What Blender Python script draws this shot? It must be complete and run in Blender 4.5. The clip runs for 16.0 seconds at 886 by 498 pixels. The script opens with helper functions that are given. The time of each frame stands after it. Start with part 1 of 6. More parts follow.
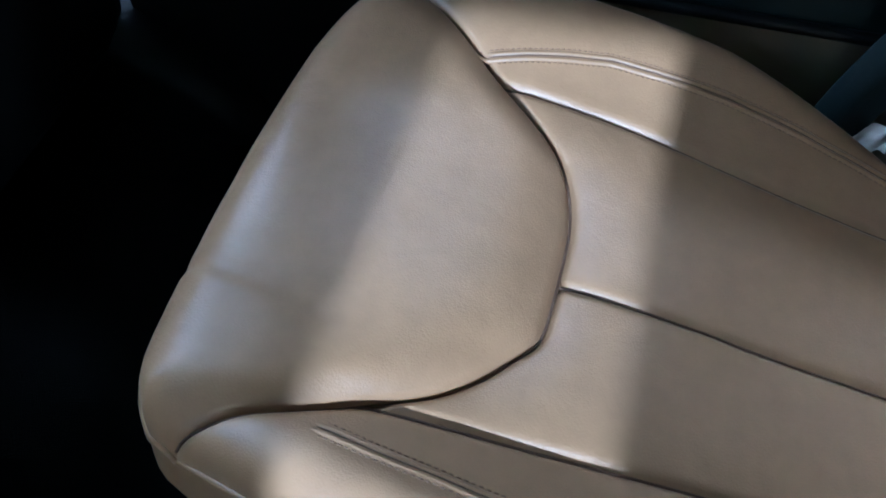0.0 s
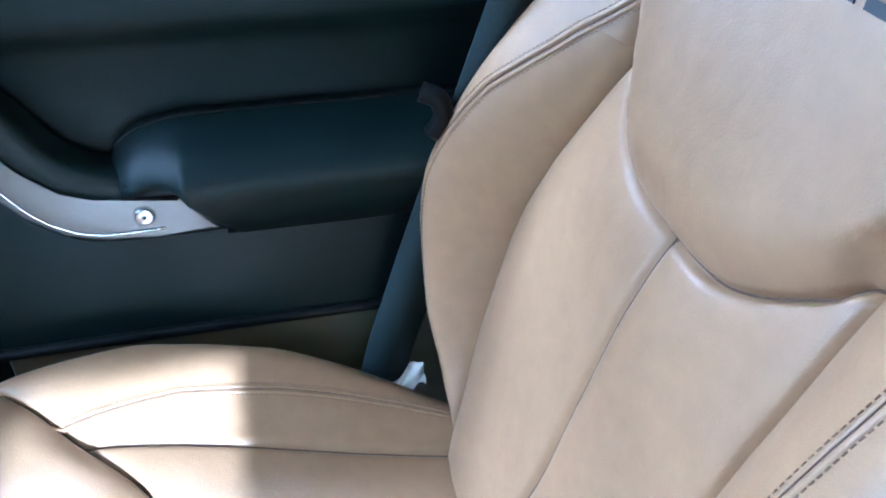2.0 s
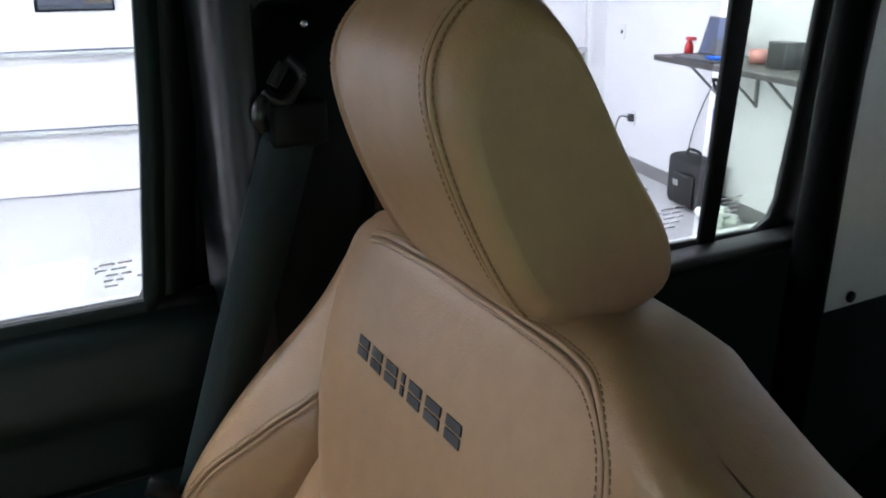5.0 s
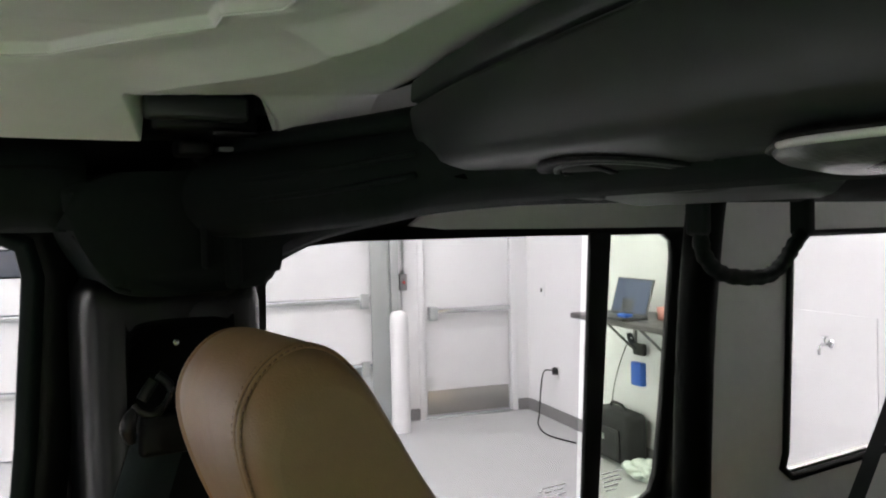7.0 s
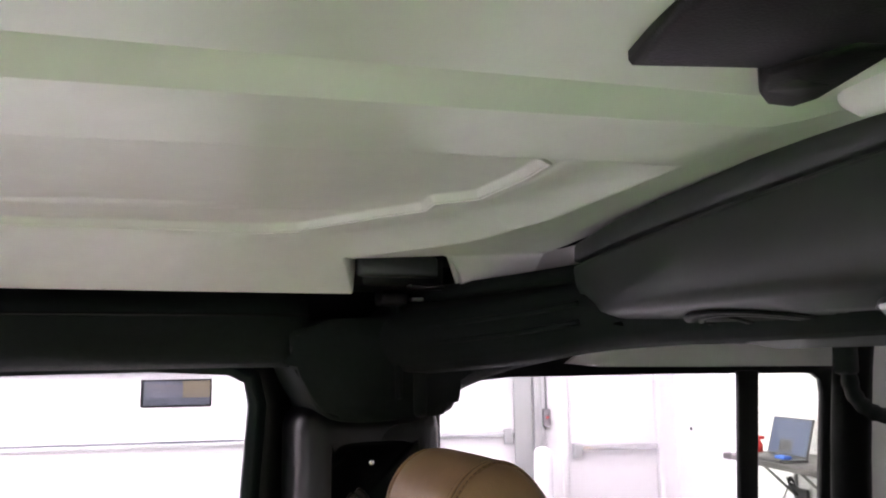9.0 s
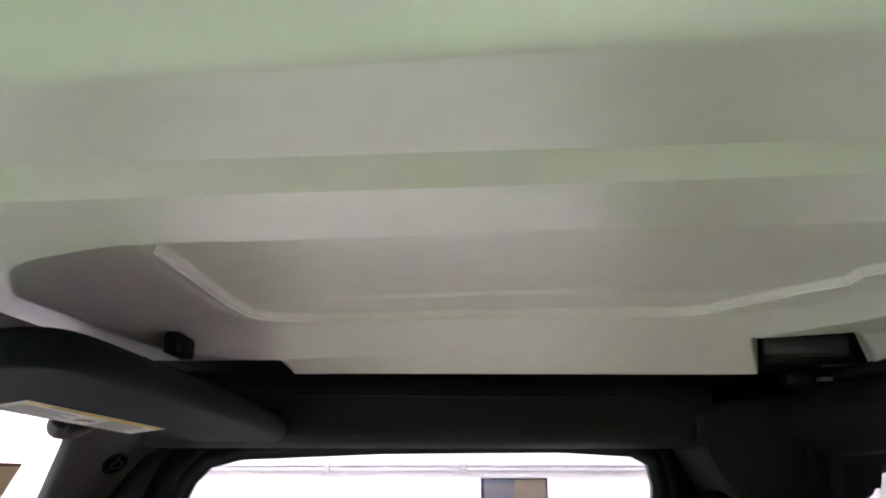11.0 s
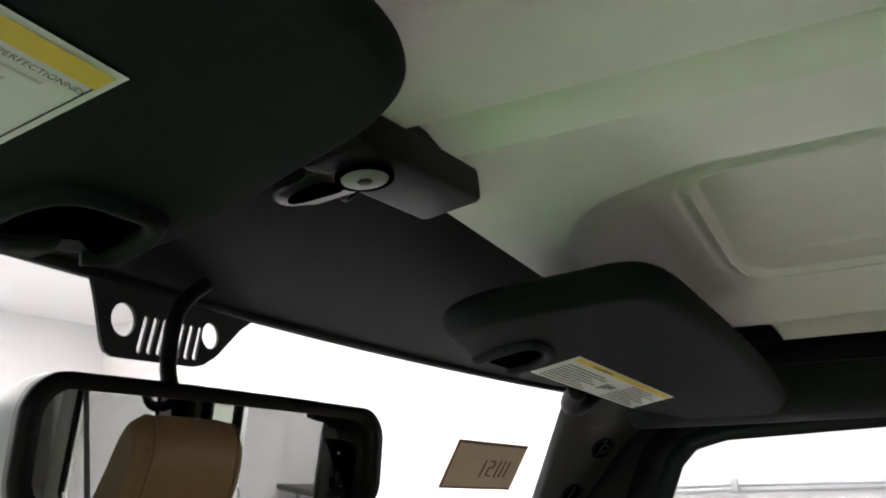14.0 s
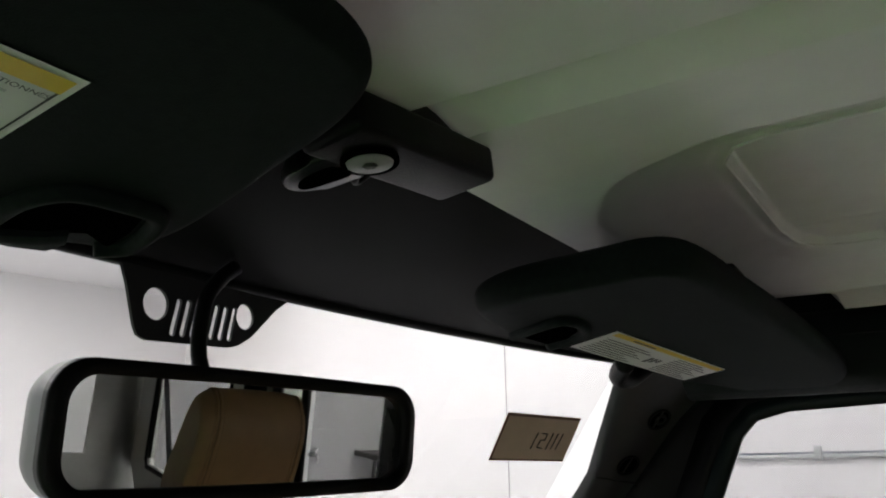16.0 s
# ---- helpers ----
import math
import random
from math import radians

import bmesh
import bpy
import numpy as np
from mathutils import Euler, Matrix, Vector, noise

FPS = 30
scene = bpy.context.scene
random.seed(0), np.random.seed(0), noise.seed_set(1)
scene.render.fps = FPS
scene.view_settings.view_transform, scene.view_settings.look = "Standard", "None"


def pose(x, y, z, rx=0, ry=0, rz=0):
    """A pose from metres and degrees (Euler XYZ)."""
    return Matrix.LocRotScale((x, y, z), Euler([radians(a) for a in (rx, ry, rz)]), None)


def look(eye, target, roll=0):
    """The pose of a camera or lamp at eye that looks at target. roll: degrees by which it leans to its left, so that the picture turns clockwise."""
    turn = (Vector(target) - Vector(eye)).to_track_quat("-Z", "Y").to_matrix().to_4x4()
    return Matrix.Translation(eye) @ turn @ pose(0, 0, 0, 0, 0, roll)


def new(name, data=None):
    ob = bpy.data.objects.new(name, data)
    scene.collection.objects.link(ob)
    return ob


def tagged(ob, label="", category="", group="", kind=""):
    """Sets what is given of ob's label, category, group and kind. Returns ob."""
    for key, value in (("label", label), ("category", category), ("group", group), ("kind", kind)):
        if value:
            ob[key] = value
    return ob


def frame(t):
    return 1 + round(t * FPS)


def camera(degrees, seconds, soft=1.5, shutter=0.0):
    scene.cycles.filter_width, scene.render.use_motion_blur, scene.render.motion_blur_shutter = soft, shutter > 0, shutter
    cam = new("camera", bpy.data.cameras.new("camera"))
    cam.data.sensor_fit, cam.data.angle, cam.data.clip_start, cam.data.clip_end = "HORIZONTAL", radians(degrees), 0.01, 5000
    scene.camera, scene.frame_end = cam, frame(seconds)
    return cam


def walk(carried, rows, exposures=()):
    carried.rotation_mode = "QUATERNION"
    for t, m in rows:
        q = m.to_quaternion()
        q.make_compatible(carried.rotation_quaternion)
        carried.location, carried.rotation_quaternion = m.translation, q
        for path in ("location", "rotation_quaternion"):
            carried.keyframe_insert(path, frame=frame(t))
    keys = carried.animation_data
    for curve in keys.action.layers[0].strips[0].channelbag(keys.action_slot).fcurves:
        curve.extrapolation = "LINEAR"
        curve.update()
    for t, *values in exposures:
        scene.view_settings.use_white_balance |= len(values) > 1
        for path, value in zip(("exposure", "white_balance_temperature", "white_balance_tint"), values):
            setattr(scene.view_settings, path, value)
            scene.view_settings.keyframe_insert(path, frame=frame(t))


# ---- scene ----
cam = camera(56.09, 16.0, soft=2.0)
PATH = [
    (0.0, pose(0.0251, 0.2662, 1.3381, 36.439, -0.266, -74.720)),
    (0.5, pose(0.0169, 0.2286, 1.3908, 39.405, 0.790, -85.215)),
    (1.0, pose(0.0022, 0.2107, 1.4154, 44.992, -0.094, -93.540)),
    (1.5, pose(-0.0138, 0.1749, 1.4299, 49.805, 0.156, -98.224)),
    (2.0, pose(-0.0197, 0.1505, 1.4533, 53.659, -0.220, -102.467)),
    (2.5, pose(-0.0279, 0.1227, 1.4721, 57.268, 0.110, -106.060)),
    (3.0, pose(-0.0366, 0.1084, 1.4916, 59.486, 0.917, -109.021)),
    (3.5, pose(-0.0538, 0.0934, 1.5257, 61.727, 1.142, -111.348)),
    (6.0, pose(-0.1261, 0.0960, 1.6184, 79.661, 1.235, -121.230)),
    (6.5, pose(-0.1469, 0.0700, 1.6333, 84.093, 1.503, -121.820)),
    (7.0, pose(-0.1955, 0.0608, 1.6543, 88.440, 1.380, -122.658)),
    (7.5, pose(-0.2200, 0.0694, 1.6656, 92.395, 1.380, -123.115)),
    (8.0, pose(-0.2740, 0.0775, 1.6637, 94.430, 1.420, -123.030)),
    (8.5, pose(-0.2762, 0.1169, 1.6607, 95.670, 1.293, -119.964)),
    (9.0, pose(-0.3031, 0.1496, 1.6597, 97.776, 0.903, -113.069)),
    (11.5, pose(-0.3617, 0.2745, 1.6270, 105.565, 0.011, -86.318)),
    (12.0, pose(-0.3874, 0.2877, 1.6210, 105.937, -0.006, -80.415)),
    (12.5, pose(-0.3926, 0.3029, 1.6186, 106.349, -0.269, -75.353)),
    (13.0, pose(-0.3682, 0.3355, 1.6047, 106.727, 0.525, -71.359)),
    (13.5, pose(-0.3500, 0.3621, 1.5914, 106.965, 0.977, -68.366)),
    (14.0, pose(-0.3457, 0.3718, 1.5839, 106.824, 1.069, -66.147)),
    (14.5, pose(-0.3391, 0.3786, 1.5774, 106.473, 0.795, -63.933)),
    (15.0, pose(-0.3408, 0.3769, 1.5753, 105.869, 0.799, -62.566)),
    (15.5, pose(-0.3403, 0.3677, 1.5841, 105.165, 0.800, -61.667)),
    (16.0, pose(-0.3323, 0.3464, 1.5903, 104.686, 0.910, -60.902)),
]
# stops, kelvin, tint as the clip's camera drifts
EXPOSURES = [
    (0.0, 1.85, 4100, 3), (0.5, 1.75, 4050, 3), (1.0, 2.58, 4000, 4), (1.5, 3.05, 4000, 5), (2.0, 3.6, 4050, 5), (2.5, 3.4, 4250, 5), (3.0, 2.85, 4450, 6), (3.5, 2.6, 4600, 7),
    (6.0, 1.75, 6200, 11), (6.5, 1.55, 6300, 11), (7.0, 1.8, 6500, 11), (7.5, 2.5, 6500, 15), (8.0, 2.7, 6550, 20), (9.0, 2.55, 6450, 28),
    (11.5, 2.15, 6450, 25), (12.5, 1.75, 6550, 17), (13.2, 2.05, 6550, 14), (14.5, 1.58, 6600, 10), (16.0, 0.98, 6500, 10)]
walk(cam, PATH, EXPOSURES)

# ---- light ----
world = bpy.data.worlds.new("sky")
scene.world = world
world.use_nodes = True
wn = world.node_tree.nodes
sky = wn.new("ShaderNodeTexSky")
sky.sky_type, sky.sun_disc = "NISHITA", False
sky.sun_elevation, sky.sun_rotation = radians(25), radians(-90)
world.node_tree.links.new(sky.outputs[0], wn["Background"].inputs[0])
wn["Background"].inputs[1].default_value = 0.1
sun_data = bpy.data.lights.new("sun", "SUN")
sun_data.energy, sun_data.angle, sun_data.color = 4.0, radians(0.4), (1.0, 0.95, 0.88)
sun = new("sun", sun_data)
sun.matrix_world = look((-8, 0.3, 4.6), (0.36, 0.3, 0.7))

# ---- materials ----


def nodes_of(name):
    m = bpy.data.materials.new(name)
    m.use_nodes = True
    nt = m.node_tree
    return m, nt, nt.nodes, nt.links, nt.nodes["Principled BSDF"]


def surface(name, colour, rough, metal=0.0, vary=0.12, scale=30.0, bump=0.0, bump_scale=300.0, coat=0.0, spec=0.5, stain=4.0, crease=0.0):
    """A surface with two scales of colour variation, uneven gloss and fine relief."""
    m, nt, n, l, p = nodes_of(name)
    co = n.new("ShaderNodeTexCoord")
    a, b = n.new("ShaderNodeTexNoise"), n.new("ShaderNodeTexNoise")
    a.inputs["Scale"].default_value, b.inputs["Scale"].default_value = scale, stain
    a.inputs["Detail"].default_value = 5.0
    for t in (a, b):
        l.new(co.outputs["Object"], t.inputs["Vector"])
    add = n.new("ShaderNodeMath")
    add.operation = "ADD"
    l.new(a.outputs[0], add.inputs[0])
    l.new(b.outputs[0], add.inputs[1])
    ramp = n.new("ShaderNodeMapRange")
    ramp.inputs[1].default_value, ramp.inputs[2].default_value = 0.6, 1.4
    ramp.inputs[3].default_value, ramp.inputs[4].default_value = 1 - vary, 1 + vary
    l.new(add.outputs[0], ramp.inputs[0])
    mul = n.new("ShaderNodeVectorMath")
    mul.operation = "SCALE"
    mul.inputs[0].default_value = colour
    l.new(ramp.outputs[0], mul.inputs["Scale"])
    l.new(mul.outputs[0], p.inputs["Base Color"])
    rr = n.new("ShaderNodeMapRange")
    rr.inputs[1].default_value, rr.inputs[2].default_value = 0.3, 0.7
    rr.inputs[3].default_value, rr.inputs[4].default_value = max(rough - 0.06, 0.02), min(rough + 0.06, 1)
    l.new(b.outputs[0], rr.inputs[0])
    l.new(rr.outputs[0], p.inputs["Roughness"])
    p.inputs["Metallic"].default_value = metal
    p.inputs["Coat Weight"].default_value = coat
    p.inputs["Specular IOR Level"].default_value = spec
    if bump:
        v = n.new("ShaderNodeTexVoronoi") if bump_scale > 400 else n.new("ShaderNodeTexNoise")
        v.inputs["Scale"].default_value = bump_scale
        l.new(co.outputs["Object"], v.inputs["Vector"])
        bp = n.new("ShaderNodeBump")
        bp.inputs["Strength"].default_value, bp.inputs["Distance"].default_value = bump, 0.001
        l.new(v.outputs[0], bp.inputs["Height"])
        l.new(bp.outputs[0], p.inputs["Normal"])
        if crease:
            w = n.new("ShaderNodeTexNoise")
            w.inputs["Scale"].default_value, w.inputs["Detail"].default_value, w.inputs["Distortion"].default_value = 34.0, 7.0, 1.6
            l.new(co.outputs["Object"], w.inputs["Vector"])
            b2 = n.new("ShaderNodeBump")
            b2.inputs["Strength"].default_value, b2.inputs["Distance"].default_value = crease, 0.004
            l.new(w.outputs[0], b2.inputs["Height"])
            l.new(b2.outputs[0], bp.inputs["Normal"])
    return m


LEATHER = surface("tan leather", (0.288, 0.174, 0.086), 0.40, vary=0.12, scale=60, bump=0.14, bump_scale=700, spec=0.46, crease=0.10)
# dark brown that stands for the shade in the seam creases
SEAMSHADE = surface("dark brown seam shade", (0.085, 0.046, 0.024), 0.7, scale=200)
STITCH = surface("brown stitching thread", (0.15, 0.085, 0.046), 0.7, scale=200)
PIPE = surface("tan piping", (0.288, 0.174, 0.086), 0.45, scale=100)
BLACK = surface("black grained plastic", (0.0030, 0.0034, 0.0034), 0.46, vary=0.15, scale=120, bump=0.12, bump_scale=800, spec=0.17)
SATIN = surface("satin black moulded trim", (0.006, 0.0066, 0.0069), 0.30, vary=0.15, scale=110, bump=0.06, bump_scale=900, spec=0.45)
HEADER = surface("black header trim", (0.0018, 0.0021, 0.0020), 0.50, vary=0.15, scale=110, bump=0.1, bump_scale=900, spec=0.03)
BARBLACK = surface("dark grey speaker bar plastic", (0.024, 0.0300, 0.0280), 0.42, vary=0.12, scale=110, bump=0.07, bump_scale=800, spec=0.5)
PILLARBLACK = surface("black pillar plastic", (0.042, 0.043, 0.045), 0.36, vary=0.15, scale=110, bump=0.08, bump_scale=900, spec=0.5)
SOFTBLACK = surface("black soft trim", (0.0052, 0.0118, 0.0116), 0.50, vary=0.15, scale=90, bump=0.25, bump_scale=900, spec=0.22)
PADDED = surface("black woven pad cover", (0.0082, 0.0122, 0.0108), 0.68, vary=0.2, scale=150, bump=0.5, bump_scale=1400, spec=0.15)
VISOR = surface("charcoal visor cloth", (0.0078, 0.0112, 0.0100), 0.72, vary=0.35, scale=220, bump=0.12, bump_scale=1200, spec=0.06)
WEB = surface("black belt webbing", (0.015, 0.024, 0.025), 0.55, vary=0.1, scale=300, bump=0.4, bump_scale=900, spec=0.2)
SILVER = surface("silver painted plastic", (0.20, 0.194, 0.185), 0.42, metal=0.45, vary=0.04, scale=200)
CHROME = surface("bright steel", (0.62, 0.63, 0.64), 0.22, metal=1.0, vary=0.06, scale=80)
ROOF = surface("light grey moulded roof lining", (0.80, 0.80, 0.775), 0.34, vary=0.05, scale=40, bump=0.10, bump_scale=250)
HARDTOP = surface("light grey hardtop shell", (0.66, 0.66, 0.63), 0.45, vary=0.06, scale=40, bump=0.08, bump_scale=300)
CARPET = surface("dark carpet", (0.005, 0.005, 0.005), 0.95, vary=0.3, scale=400, bump=0.6, bump_scale=900, spec=0.08)
SILLTAN = surface("beige painted sill", (0.22, 0.18, 0.11), 0.5, vary=0.08, scale=30)
WALL = surface("white painted wall", (0.66, 0.66, 0.67), 0.75, vary=0.025, scale=14, bump=0.06, bump_scale=90)
DOORWHITE = surface("white painted steel", (0.68, 0.68, 0.69), 0.45, vary=0.02, scale=20)
CONCRETE = surface("sealed grey concrete", (0.40, 0.40, 0.41), 0.42, vary=0.12, scale=9, bump=0.08, bump_scale=60, stain=0.9)
BASE = surface("dark grey skirting", (0.19, 0.188, 0.19), 0.6, vary=0.08)
CAPGREY = surface("satin grey screw cap", (0.20, 0.20, 0.20), 0.45, vary=0.06)
STEEL = surface("brushed stainless steel", (0.42, 0.41, 0.39), 0.38, metal=1.0, vary=0.08, scale=60)
GALV = surface("galvanised steel", (0.48, 0.50, 0.50), 0.45, metal=0.8, vary=0.12, scale=40)
PAPER = surface("white printed label", (0.72, 0.73, 0.70), 0.55, vary=0.03, scale=60)
YELLOW = surface("yellow label band", (0.70, 0.50, 0.03), 0.5, vary=0.05)
INK = surface("black ink", (0.02, 0.02, 0.02), 0.6)
CARD = surface("brown card", (0.66, 0.52, 0.37), 0.7, vary=0.06, scale=50)
CARDEDGE = surface("brown card border", (0.17, 0.08, 0.05), 0.7)
SHELFM = surface("dark laminate", (0.06, 0.055, 0.055), 0.45, vary=0.1)
DARKCASE = surface("dark grey laptop case", (0.05, 0.05, 0.055), 0.4)
BAGM = surface("black nylon", (0.012, 0.012, 0.013), 0.7, vary=0.25, scale=60, bump=0.4, bump_scale=200)
BLUE = surface("blue plastic", (0.02, 0.10, 0.45), 0.4)
RED = surface("red plastic", (0.45, 0.03, 0.03), 0.4)
PINK = surface("pink patterned paper", (0.55, 0.25, 0.22), 0.6, vary=0.4, scale=120)
WRAP = surface("crumpled cream plastic", (0.42, 0.38, 0.33), 0.4, bump=0.5, bump_scale=80)
BAGCLEAR = surface("crumpled pale plastic", (0.55, 0.60, 0.56), 0.35, bump=0.6, bump_scale=60)
LAMPLENS = surface("clear lamp lens", (0.085, 0.09, 0.09), 0.28, vary=0.3, scale=60, bump=0.5, bump_scale=260, coat=0.1)
GREENBOUNCE = surface("green bounce sheet", (0.16, 0.72, 0.07), 0.6, vary=0.1)
# near-black whose patches stand in for the shade inside hollows
SHADEBLACK = surface("black for shaded hollows", (0.0012, 0.0012, 0.0012), 0.9, spec=0.0)
MARKGREY = surface("grey glass print", (0.50, 0.50, 0.50), 0.7)


def glass(name, tint=(1, 1, 1)):
    m, nt, n, l, p = nodes_of(name)
    tr, gl, mx, lw = (n.new("ShaderNode" + k) for k in ("BsdfTransparent", "BsdfGlossy", "MixShader", "LayerWeight"))
    tr.inputs[0].default_value = (*tint, 1)
    gl.inputs["Roughness"].default_value = 0.02
    po, ad = n.new("ShaderNodeMath"), n.new("ShaderNodeMath")
    po.operation, ad.operation = "POWER", "MULTIPLY_ADD"
    po.inputs[1].default_value = 5.0
    ad.inputs[1].default_value, ad.inputs[2].default_value = 0.5, 0.02
    l.new(lw.outputs["Facing"], po.inputs[0])
    l.new(po.outputs[0], ad.inputs[0])
    l.new(ad.outputs[0], mx.inputs[0])
    l.new(tr.outputs[0], mx.inputs[1])
    l.new(gl.outputs[0], mx.inputs[2])
    l.new(mx.outputs[0], n["Material Output"].inputs[0])
    return m


GLASS = glass("clear window glass", (0.82, 0.815, 0.82))
GREENGLASS = glass("green tinted glass", (0.82, 0.855, 0.79))


def emitter(name, colour, strength):
    m, nt, n, l, p = nodes_of(name)
    p.inputs["Base Color"].default_value = (*colour, 1)
    p.inputs["Emission Color"].default_value = (*colour, 1)
    p.inputs["Emission Strength"].default_value = strength
    return m


TUBE = emitter("added lamp diffuser", (1.0, 0.98, 0.96), 20.0)
LEDGREEN = emitter("green indicator", (0.05, 1.0, 0.1), 0.5)
SCREEN = emitter("laptop screen", (0.38, 0.52, 1.0), 0.07)
SCREEN.node_tree.nodes["Principled BSDF"].inputs["Base Color"].default_value = (0.01, 0.01, 0.012, 1)
mm, _, mn, ml, mp = nodes_of("mirror silvering")
mp.inputs["Base Color"].default_value, mp.inputs["Metallic"].default_value, mp.inputs["Roughness"].default_value = (0.46, 0.465, 0.45, 1), 1.0, 0.01
MIRROR = mm

# ---- building helpers ----


def thing(name, label, category, at=(0, 0, 0), group="", kind=""):
    ob = new(name)
    ob.location = at
    ob.empty_display_size = 0.05
    return tagged(ob, label, category, group, kind)


def part(name, bm, material, parent=None, label="", smooth=True, keep_world=True):
    me = bpy.data.meshes.new(name)
    bmesh.ops.recalc_face_normals(bm, faces=bm.faces)
    for f in bm.faces:
        f.smooth = smooth
    bm.to_mesh(me)
    bm.free()
    me.materials.append(material)
    ob = new(name, me)
    if parent is not None:
        ob.parent = parent
        if keep_world:
            base = Vector(parent.location)
            if parent.parent:
                base = base + Vector(parent.parent.location)
            ob.location = -base
    if label:
        ob["label"] = label
    return ob


def sharp(ob, angle=35):
    ob.data.set_sharp_from_angle(angle=radians(angle))
    return ob


def box(x0, y0, z0, x1, y1, z1, bevel=0.0, seg=2, m=None):
    bm = bmesh.new()
    vs = [bm.verts.new((x, y, z)) for x in (x0, x1) for y in (y0, y1) for z in (z0, z1)]
    for q in ((0, 1, 3, 2), (4, 6, 7, 5), (0, 4, 5, 1), (2, 3, 7, 6), (0, 2, 6, 4), (1, 5, 7, 3)):
        bm.faces.new([vs[i] for i in q])
    if bevel:
        bmesh.ops.bevel(bm, geom=bm.edges[:], offset=bevel, segments=seg, profile=0.5, affect="EDGES")
    if m is not None:
        bmesh.ops.transform(bm, matrix=m, verts=bm.verts)
    return bm


def prism(poly, to3, depth, bevel=0.0, seg=2):
    """A plate: a polygon (u, v) put into space by to3(u, v, w), from w = 0 to depth."""
    bm = bmesh.new()
    n = len(poly)
    a = [bm.verts.new(to3(u, v, 0)) for u, v in poly]
    b = [bm.verts.new(to3(u, v, depth)) for u, v in poly]
    bm.faces.new(a)
    bm.faces.new(b)
    for i in range(n):
        bm.faces.new((a[i], a[(i + 1) % n], b[(i + 1) % n], b[i]))
    if bevel:
        rim = [e for e in bm.edges if any(len(f.verts) == n for f in e.link_faces)]
        bmesh.ops.bevel(bm, geom=rim, offset=bevel, segments=seg, profile=0.5, affect="EDGES")
    return bm


def smooth_poly(pts, k=4, closed=True):
    """Catmull-Rom through the points."""
    out, n = [], len(pts)
    P = [Vector(p) for p in pts]
    for i in range(n if closed else n - 1):
        if closed:
            a, b, c, e = P[i - 1], P[i], P[(i + 1) % n], P[(i + 2) % n]
        else:
            a, b, c, e = P[max(i - 1, 0)], P[i], P[i + 1], P[min(i + 2, n - 1)]
        for j in range(k):
            t = j / k
            out.append(0.5 * (2 * b + (c - a) * t + (2 * a - 5 * b + 4 * c - e) * t * t + (3 * b - a - 3 * c + e) * t ** 3))
    if not closed:
        out.append(P[-1])
    return out


def tube(path, radius, seg=12, squash=1.0, caps=True, up=(0, 0, 1)):
    """A swept round (or flattened) bar; radius is a number or one for each point."""
    bm = bmesh.new()
    P = [Vector(p) for p in path]
    rad = radius if isinstance(radius, (list, tuple)) else [radius] * len(P)
    rings = []
    for i, p in enumerate(P):
        d = (P[min(i + 1, len(P) - 1)] - P[max(i - 1, 0)]).normalized()
        s = d.cross(Vector(up))
        if s.length < 1e-4:
            s = d.cross(Vector((0, 1, 0)))
        s.normalize()
        u = s.cross(d)
        rings.append([bm.verts.new(p + rad[i] * (math.cos(a) * s + squash * math.sin(a) * u)) for a in (2 * math.pi * k / seg for k in range(seg))])
    for r0, r1 in zip(rings, rings[1:]):
        for k in range(seg):
            bm.faces.new((r0[k], r0[(k + 1) % seg], r1[(k + 1) % seg], r1[k]))
    if caps:
        bm.faces.new(rings[0])
        bm.faces.new(rings[-1])
    return bm


def sheet(fn, us, vs):
    """A curved sheet from fn(u, v)."""
    bm = bmesh.new()
    g = [[bm.verts.new(fn(u, v)) for v in vs] for u in us]
    for i in range(len(us) - 1):
        for j in range(len(vs) - 1):
            bm.faces.new((g[i][j], g[i + 1][j], g[i + 1][j + 1], g[i][j + 1]))
    return bm


def disc(c, n, r, depth, seg=20, bevel=0.0):
    q = Vector(n).to_track_quat("Z", "Y")
    c = Vector(c)
    poly = [(r * math.cos(2 * math.pi * k / seg), r * math.sin(2 * math.pi * k / seg)) for k in range(seg)]
    return prism(poly, lambda u, v, w: c + q @ Vector((u, v, w)), depth, bevel)


def ring(c, n, r0, r1, depth, seg=24):
    q = Vector(n).to_track_quat("Z", "Y")
    c = Vector(c)
    bm = bmesh.new()
    loops = []
    for r, w in ((r0, 0), (r1, 0), (r1, depth), (r0, depth)):
        loops.append([bm.verts.new(c + q @ Vector((r * math.cos(2 * math.pi * k / seg), r * math.sin(2 * math.pi * k / seg), w))) for k in range(seg)])
    for i in range(4):
        a, b = loops[i], loops[(i + 1) % 4]
        for k in range(seg):
            bm.faces.new((a[k], a[(k + 1) % seg], b[(k + 1) % seg], b[k]))
    return bm


def smooth01(x):
    x = min(max(x, 0), 1)
    return x * x * (3 - 2 * x)


def lerp_table(tab, x):
    if x <= tab[0][0]:
        return tab[0][1]
    for (a, p), (b, q) in zip(tab, tab[1:]):
        if x <= b:
            t = (x - a) / (b - a)
            return p + (q - p) * t
    return tab[-1][1]


def soft_table(tab):
    """A smooth curve through a short table."""
    xs = [a for a, b in tab]
    pts = smooth_poly([(a, b, 0) for a, b in tab], 8, closed=False)
    dense = [(p.x, p.y) for p in pts]
    return lambda x: lerp_table(dense, x)


def span(a, b, n):
    return [a + (b - a) * i / n for i in range(n + 1)]


def join(*bms):
    out = bms[0]
    for b in bms[1:]:
        tmp = bpy.data.meshes.new("tmp")
        b.to_mesh(tmp)
        out.from_mesh(tmp)
        bpy.data.meshes.remove(tmp)
        b.free()
    return out


